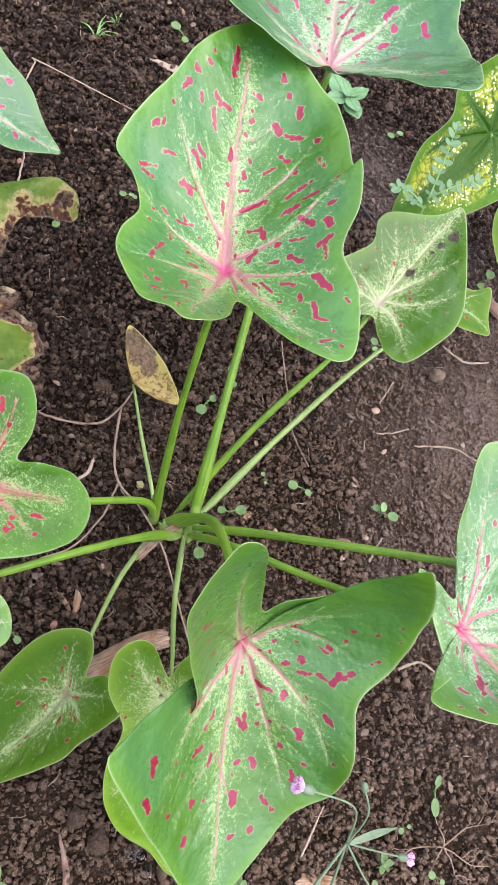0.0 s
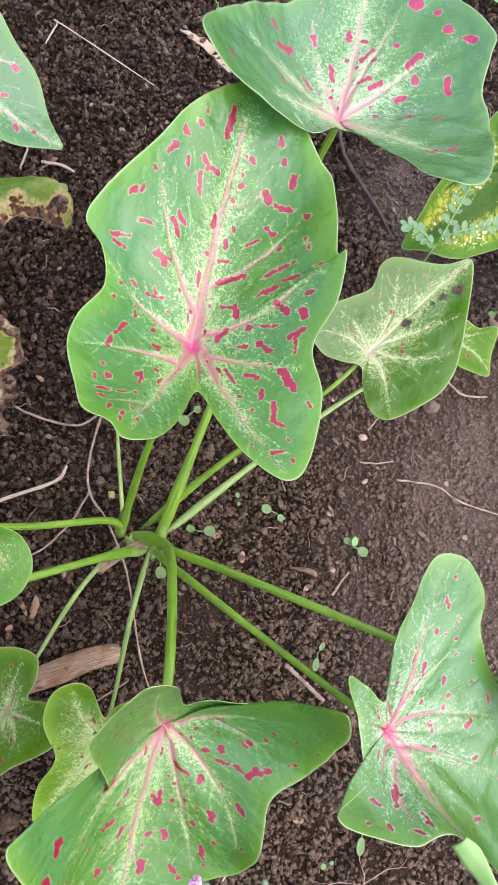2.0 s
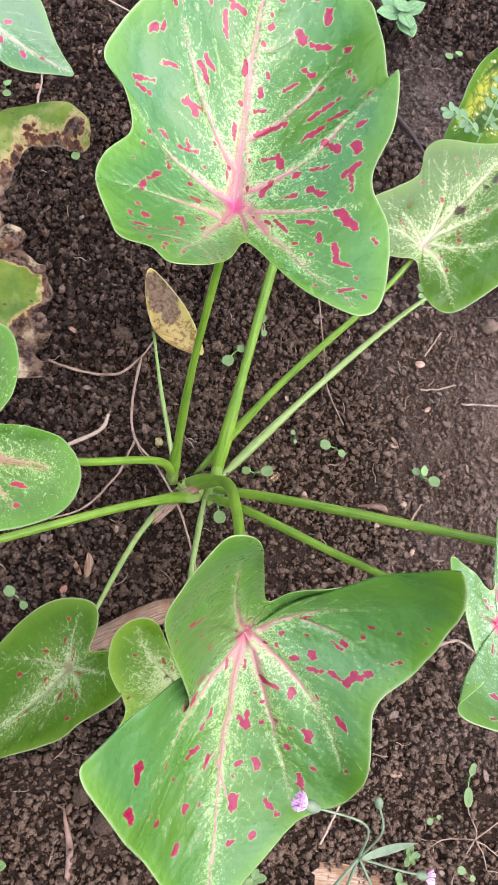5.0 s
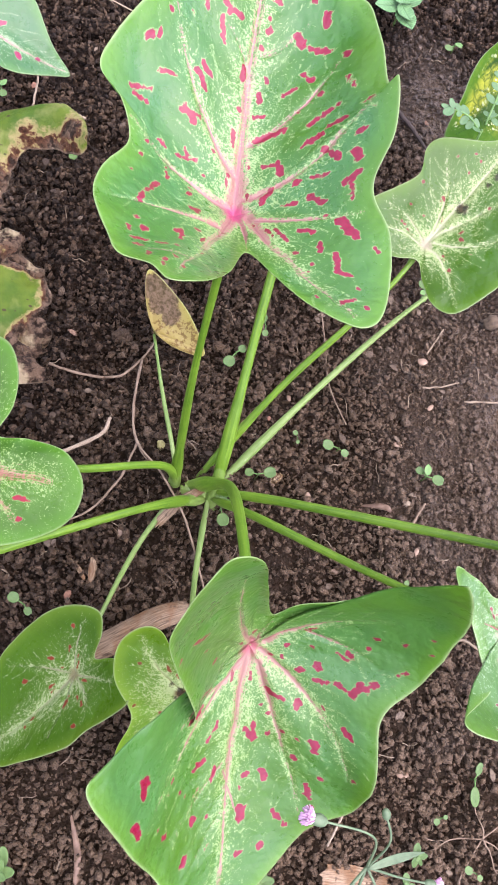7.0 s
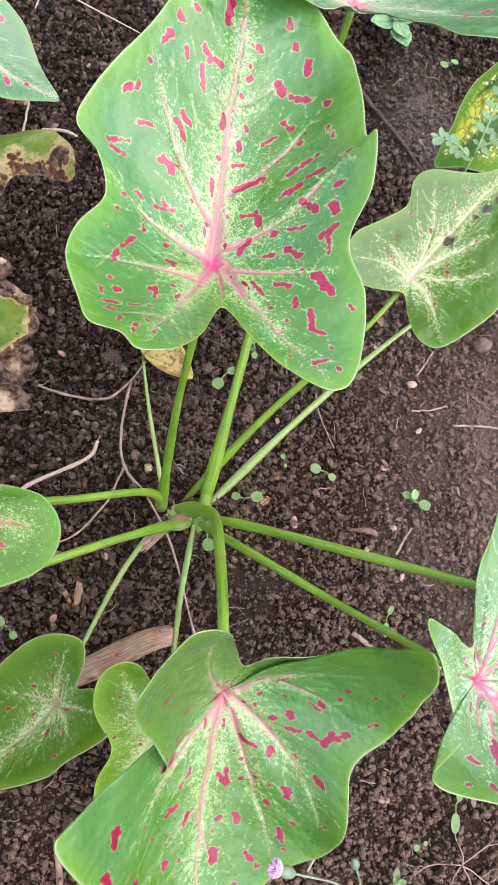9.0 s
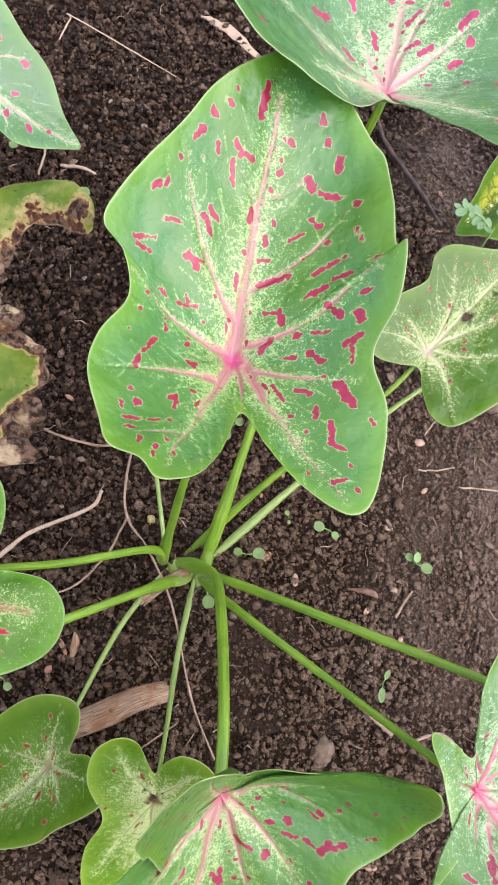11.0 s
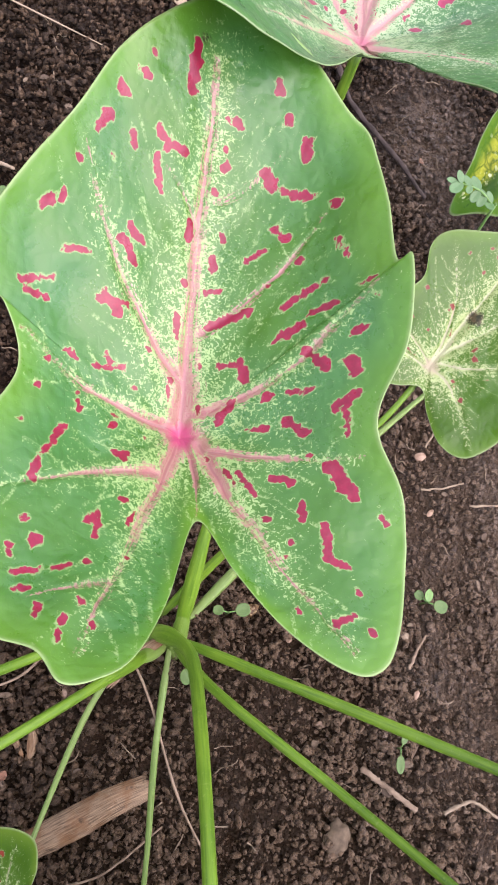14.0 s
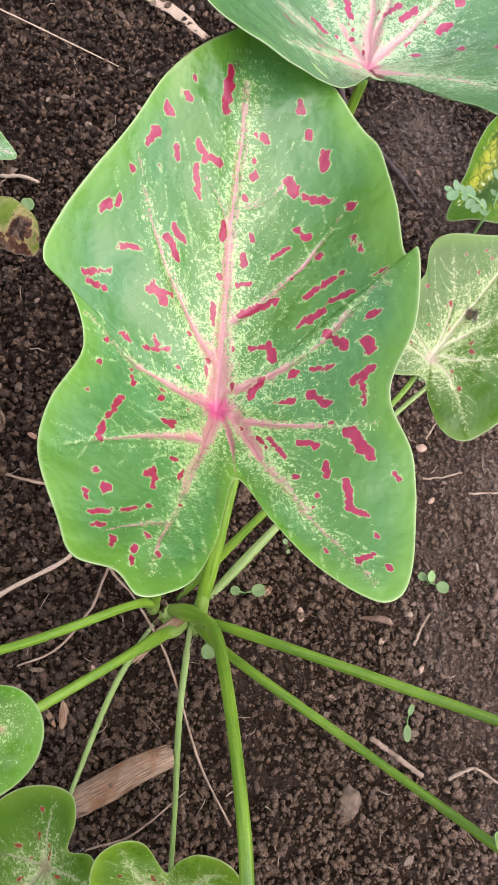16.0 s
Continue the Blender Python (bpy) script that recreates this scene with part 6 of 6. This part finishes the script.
WATER, _, water_shader = shader("rain_water", 0.03, 0.5)
water_shader.inputs["Transmission Weight"].default_value, water_shader.inputs["IOR"].default_value = 1.0, 1.33
water_drops(high_leaf, [(0.044, 0.078, 0.010, 0.0028), (0.082, 0.053, 0.012, 0.0028), (0.086, -0.030, 0.009, 0.003), (-0.055, -0.012, 0.009, 0.0025), (0.066, -0.010, 0.004, 0.002), (0.096, -0.045, 0.006, 0.0025), (0.036, 0.1, 0.006, 0.0022)])


def loose(name, label, category, at, size, stretch, material, seed, turn=0, group=""):
    ob = new(name, lump(name, size, stretch, material, seed, 0.12 if material is SEED else 0.4))
    x, y, z = on_ground(at)
    ob.matrix_world = pose(x, y, z + size * stretch[2] * 0.55 + 0.002, 0, 0, turn)
    return tagged(ob, label, category, group)


loose("seed", "flat orange-brown seed on the soil", "seed", (0.355, 0.452), 0.006, (1, 0.7, 0.4), SEED, 1, 10)
loose("seed_husk", "yellowish empty seed husk on the soil", "seed", (0.194, 0.306), 0.006, (1.2, 0.8, 0.7), WITHERED_LEAF, 2, 40)
loose("snail_shell", "small yellow-brown round shell on the soil", "shell", (0.073, 0.325), 0.0046, (1, 1, 0.8), SHELL, 3)
loose("stone", "small grey-brown stone on the damp soil", "stone", (0.435, 0.504), 0.010, (1, 0.85, 0.7), STONE, 4, 20)
loose("seed_husk", "flat whitish seed husk on the soil", "seed", (0.329, 0.286), 0.0035, (1.2, 0.9, 0.5), PALE_ROOT, 6, 15)
loose("stone", "dark rounded clod of soil", "stone", (0.025, 0.445), 0.0095, (1.0, 0.9, 0.7), CRUMB, 7, 10)
loose("stone", "dark rounded clod of soil", "stone", (0.034, -0.002), 0.0095, (1.0, 0.85, 0.7), CRUMB, 8, 50)
loose("stone", "dark rounded clod of soil", "stone", (0.055, -0.023), 0.0105, (1.15, 0.9, 0.65), CRUMB, 9, 80)
loose("stone", "greyish clod of soil", "stone", (0.265, 0.124), 0.012, (1.1, 0.9, 0.5), STONE, 5, 70)
for k, (x, y, s) in enumerate(((0.322, 0.351, 0.0035), (0.362, 0.398, 0.0032), (0.226, 0.285, 0.0045), (0.043, 0.235, 0.004), (0.320, 0.025, 0.004), (0.302, 0.262, 0.0035), (0.205, 0.395, 0.003), (0.31, 0.49, 0.003), (0.255, 0.212, 0.004), (0.338, 0.236, 0.003))):
    loose("seed_chip", "tiny pale seed chip on the soil", "seed", (x, y), s, (1.5, 0.8, 0.45), SEED, 20 + k, 47 * k, "seed chips")


# ---- seedlings and weeds ----
def petal_mesh(name, length, width, material, cup=0.18, point=0.0, teeth=0, rings=7, around=28, notch=0.0):
    """A small leaf from its base along +y: rounded, pointed or toothed, cupped, with thickness."""
    ang = np.arange(around) / around * 2 * math.pi
    ex, ey = np.sin(ang) * width / 2, length / 2 - np.cos(ang) * length / 2
    tip = np.clip(-np.cos(ang), 0, 1)
    ex = ex * (1 - point * tip ** 2)
    ey = ey - notch * length * np.exp(-((ang - math.pi) / 0.3) ** 2)
    if teeth:
        ex = ex * (1 + 0.07 * np.sin(teeth * 2 * ang))
    s = np.arange(1, rings + 1) / rings
    x, y = np.concatenate([[0], np.outer(s, ex).ravel()]), np.concatenate([[length / 2], (length / 2 + np.outer(s, ey - length / 2)).ravel()])
    z = cup * (np.abs(x) * 0.9 + (y - length / 2) ** 2 / length * 1.2)
    v = np.stack([x, y, z], 1)
    n = len(v)
    idx = np.arange(rings * around).reshape(rings, around) + 1
    nxt = np.roll(idx, -1, 1)
    f = [(0, 1 + k, 1 + (k + 1) % around) for k in range(around)] + [tuple(q) for q in np.stack([idx[:-1], idx[1:], nxt[1:], nxt[:-1]], -1).reshape(-1, 4).tolist()]
    side = [(a, a + n, b + n, b) for a, b in zip(idx[-1].tolist(), nxt[-1].tolist())]
    return mesh_of(name, np.vstack([v, v - np.array([0, 0, 0.0004])]), f + [tuple(n + k for k in reversed(q)) for q in f] + side, material)


COTYLEDON = petal_mesh("seed_leaf", 0.013, 0.0115, SEEDLING, 0.12, notch=0.07)
LONG_COT = petal_mesh("seed_leaf", 0.017, 0.0085, SEEDLING, 0.1)
TRUE_LEAF = petal_mesh("true_leaf", 0.016, 0.011, WEED, 0.15, 0.5)
SHOOT = tube_mesh("stem", [(0, 0, -0.009), (0.001, 0, 0.006), (0, 0, 0.014)], [0.0011, 0.0009, 0.0008], SEEDLING, 6, 8)


def leaf_on(parent, mesh, name, at, turn, tilt, size):
    ob = part(name, mesh, parent)
    ob.matrix_local = pose(*at, tilt, 0, turn) @ Matrix.Diagonal((size, size, size, 1))
    return ob


NECK = tube_mesh("leaf_neck", [(0, 0, -0.001), (0, 0.004, 0.0005), (0, 0.0085, 0.0008)], [0.0009, 0.0007, 0.0007], WEED, 6, 8)


def seedling(at, turn, size=1.0, mesh=None, true_leaves=0, lift=0.013, label="young weed seedling with two round seed leaves"):
    size = 0.82 * size
    s = thing("seedling", label, "seedling", on_ground(at), "weed seedlings")
    s.location.z += 0.004
    st = part("stem", SHOOT, s)
    st.scale = (size, size, lift / 0.013)
    mesh = mesh or COTYLEDON
    for k, a in enumerate((turn, turn + 158)):
        reach = 0.0065 - 0.002 * k
        leaf_on(s, mesh, "seed_leaf", (reach * size * -math.sin(radians(a)), reach * size * math.cos(radians(a)), lift - 0.002 * k), a, 6 - 14 * k, size * (1.12 - 0.3 * k))
        neck = part("leaf_neck", NECK, s)
        neck.matrix_local = Matrix.Translation((0, 0, lift - 0.001 - 0.001 * k)) @ Matrix.Rotation(radians(a), 4, "Z") @ Matrix.Diagonal((size, size * reach / 0.0065, 1, 1))
    for k in range(true_leaves):
        a = turn + 90 + 180 * k + 20
        leaf_on(s, TRUE_LEAF, "true_leaf", (0, 0, lift + 0.002), a, 16, size * 0.8)
    return s


for x, y, turn, size, true_leaves in ((0.256, 0.339, 80, 1.05, 0), (0.349, 0.315, 250, 1.1, 1), (0.134, 0.262, 190, 1.15, 1), (0.145, 0.438, 150, 1.2, 0), (0.175, 0.467, 20, 0.9, 0),
                                      (0.171, 0.302, 280, 1.1, 0), (-0.044, 0.663, 10, 1.25, 1), (-0.041, 0.161, 60, 0.95, 0), (-0.133, 0.729, 200, 0.9, 1), (0.409, 0.895, 130, 1.0, 1), (0.574, 0.515, 40, 1.5, 1),
                                      (0.518, 0.654, 330, 1.2, 0), (0.039, 0.709, 100, 0.8, 1), (0.096, 1.012, 45, 1.3, 0), (0.354, 0.529, 15, 0.9, 1), (0.350, -0.010, 120, 0.55, 0), (0.377, -0.054, 70, 0.7, 0), (0.212, 0.345, 30, 0.5, 0)):
    seedling((x, y), turn, size, None, true_leaves)
seedling((0.319, 0.193), 172, 0.95, LONG_COT, 0, 0.008, "pale narrow weed seedling on the soil")
seedling((0.387, 0.023), 172, 1.15, LONG_COT, 0, 0.01, "weed seedling with two narrow seed leaves")


def rosette(at, leaves, size, mesh, label, seed, lift=0.01, tilt=24):
    rng = np.random.RandomState(seed)
    w = thing("weed", label, "weed", on_ground(at), "small weeds")
    st = part("stem", SHOOT, w)
    st.scale = (1.4, 1.4, lift / 0.012)
    for k in range(leaves):
        a = (137.5 * k if mesh is not TOOTHED else 25 + 90 * (k // 2) + 180 * (k % 2)) + rng.uniform(-12, 12)
        q = size * (1.0 - (0.8 if mesh is TOOTHED else 0.5) * k / leaves) * rng.uniform(0.85, 1.1)
        leaf_on(w, mesh, "leaf", (0, 0, lift + 0.0015 * k), a, tilt * (0.4 + k / leaves) + rng.uniform(-6, 6), q)
    return w


TOOTHED = petal_mesh("leaf", 0.036, 0.024, NETTLE, 0.14, 0.72, 13, 8, 60)
SMALL_OVAL = petal_mesh("leaf", 0.013, 0.008, SEEDLING, 0.15, 0.2)
rosette((0.330, 0.921), 8, 1.38, TOOTHED, "young weed with toothed pointed leaves", 1, 0.03, 14)
rosette((0.531, 1.211), 7, 0.9, TOOTHED, "young weed with toothed pointed leaves", 2, 0.02)
rosette((0.495, 1.170), 6, 0.8, TOOTHED, "young weed with toothed pointed leaves", 3, 0.02)
rosette((0.580, 1.248), 6, 0.8, TOOTHED, "young weed with toothed pointed leaves", 4, 0.02)
rosette((0.325, -0.042), 7, 0.85, SMALL_OVAL, "tiny weed with small oval leaves", 5, 0.012)
rosette((0.181, -0.061), 7, 1.2, SMALL_OVAL, "small weed with oval leaves", 6, 0.02)
rosette((-0.035, -0.056), 9, 1.5, SMALL_OVAL, "small bushy weed with rounded leaves", 7, 0.025)
rosette((0.318, -0.066), 4, 0.8, SMALL_OVAL, "tiny weed with small oval leaves", 8)


def grass_tuft(at, blades, length, seed):
    rng = np.random.RandomState(seed)
    g = thing("grass_tuft", "sparse tuft of thin grass on the soil", "grass", on_ground(at))
    for k in range(blades):
        a, n = rng.uniform(0, 6.28), length * rng.uniform(0.5, 1)
        pts = [(0, 0, 0), (0.4 * n * math.cos(a), 0.4 * n * math.sin(a), 0.35 * n), (n * math.cos(a), n * math.sin(a), 0.25 * n)]
        part("blade", tube_mesh("blade", pts, [0.0012, 0.001, 0.0003], WEED, 6, 12, 0.4), g)


grass_tuft((-0.023, 0.997), 8, 0.042, 1)
grass_tuft((0.005, 1.025), 5, 0.032, 2)


# ---- a feathery weed growing through the mottled leaf ----
LEAFLET = petal_mesh("leaflet", 0.0135, 0.0085, BLUE_WEED, 0.15, 0.1)


def sprig(parent, base, tip, pairs, size, seed):
    rng = np.random.RandomState(seed)
    b, t = Vector(base), Vector(tip)
    mid = (b + t) / 2 + Vector((0, 0, 0.006))
    part("stem", tube_mesh("stem", [b, mid, t], [0.0011, 0.0009, 0.0005], WEED, 6, 14), parent)
    d = (t - b).normalized()
    turn = math.degrees(math.atan2(d.y, d.x)) - 90
    for k in range(pairs):
        p = b.lerp(t, (k + 0.6) / pairs) + Vector((0, 0, 0.006 * math.sin(math.pi * (k + 0.6) / pairs)))
        for s in (-1, 1):
            leaf_on(parent, LEAFLET, "leaflet", p, turn + s * (58 + rng.uniform(-20, 20)), rng.uniform(-15, 35), size * rng.uniform(0.65, 1.25))
    leaf_on(parent, LEAFLET, "leaflet", t, turn, 5, size * 0.8)


feathery = thing("feathery_weed", "feathery weed with small paired oval leaflets", "weed", (0, 0, 0))
part("stem", tube_mesh("stem", [on_ground((0.335, 0.562)), (0.338, 0.575, 0.1), (0.342, 0.596, 0.205)], [0.0016, 0.0014, 0.0012], WEED, 7, 18), feathery)
sprig(feathery, (0.342, 0.596, 0.212), (0.374, 0.684, 0.236), 8, 0.85, 1)
sprig(feathery, (0.342, 0.600, 0.212), (0.398, 0.622, 0.226), 7, 0.8, 2)
sprig(feathery, (0.340, 0.592, 0.205), (0.302, 0.596, 0.226), 5, 0.85, 3)


# ---- the lilac tassel flower ----
def build_flower():
    f = thing("tassel_flower", "slender weed with lilac tassel flowers and nodding buds", "flower", (0.0, 0.0, 0.0))
    node = (0.202, -0.017, 0.268)
    base = on_ground((0.150, -0.135))
    heads = (((0.156, 0.014, 0.334), (0.192, 0.004, 0.315), True, 0.0058), ((0.199, 0.016, 0.316), (0.206, 0.000, 0.30), False, 0.0042), ((0.242, -0.026, 0.266), (0.222, -0.022, 0.272), True, 0.0045), ((0.222, -0.048, 0.262), (0.212, -0.036, 0.268), True, 0.004))
    part("stem", tube_mesh("stem", [base, (0.160, -0.100, 0.14), (0.180, -0.052, 0.235), node], [0.0016, 0.0013, 0.001], GREY_WEED, 8, 24), f)
    part("stem", tube_mesh("stem", [on_ground((0.165, -0.14)), (0.180, -0.10, 0.12), (0.196, -0.058, 0.22), node], [0.0013, 0.0011, 0.0009], GREY_WEED, 8, 24), f)
    for tip, mid, open_head, r in heads:
        part("stem", tube_mesh("stem", [node, mid, tip], [0.0009, 0.0007, 0.0007], GREY_WEED, 7, 16), f)
        d = (Vector(tip) - Vector(mid)).normalized()
        q = d.to_track_quat("Z", "Y").to_matrix().to_4x4()
        cup = part("calyx", lump("calyx", r, (0.6, 0.6, 1.0), GREY_WEED, 3, 0.05), f, "green calyx")
        seat = Matrix.Translation(Vector(tip)) @ q
        cup.matrix_local = seat
        if open_head:
            rng = np.random.RandomState(int(r * 1e5))
            verts, faces = [], []
            for k in range(70):
                a, w = rng.uniform(0, 6.28), rng.uniform(0, 1) ** 0.5
                p0 = np.array([0.35 * r * w * math.cos(a), 0.35 * r * w * math.sin(a), 0.7 * r])
                p1 = np.array([1.0 * r * w * math.cos(a), 1.0 * r * w * math.sin(a), (1.75 - 0.35 * w) * r + rng.uniform(0, 0.2) * r])
                s = np.array([-math.sin(a), math.cos(a), 0]) * r * 0.08
                u = np.array([math.cos(a), math.sin(a), 0]) * r * 0.08
                b = len(verts)
                verts += [p0 + s, p0 + u, p0 - s, p1 + s * 1.6, p1 + u * 1.6, p1 - s * 1.6]
                faces += [(b, b + 1, b + 4, b + 3), (b + 1, b + 2, b + 5, b + 4), (b + 2, b, b + 3, b + 5), (b + 3, b + 4, b + 5), (b, b + 2, b + 1)]
            tuft = part("petals", mesh_of("petals", verts, faces, LILAC), f, "lilac tuft of florets")
            tuft.matrix_local = seat
    long_leaf = petal_mesh("leaf", 0.036, 0.0055, GREY_WEED, 0.3, 0.7, 0, 6, 30)
    ob = part("leaf", long_leaf, f, "narrow grey-green leaf")
    ob.matrix_local = pose(*node, 8, 10, -72)
    ob = part("leaf", long_leaf, f, "narrow grey-green leaf")
    ob.matrix_local = pose(0.19, -0.04, 0.24, 15, 0, 150)


build_flower()
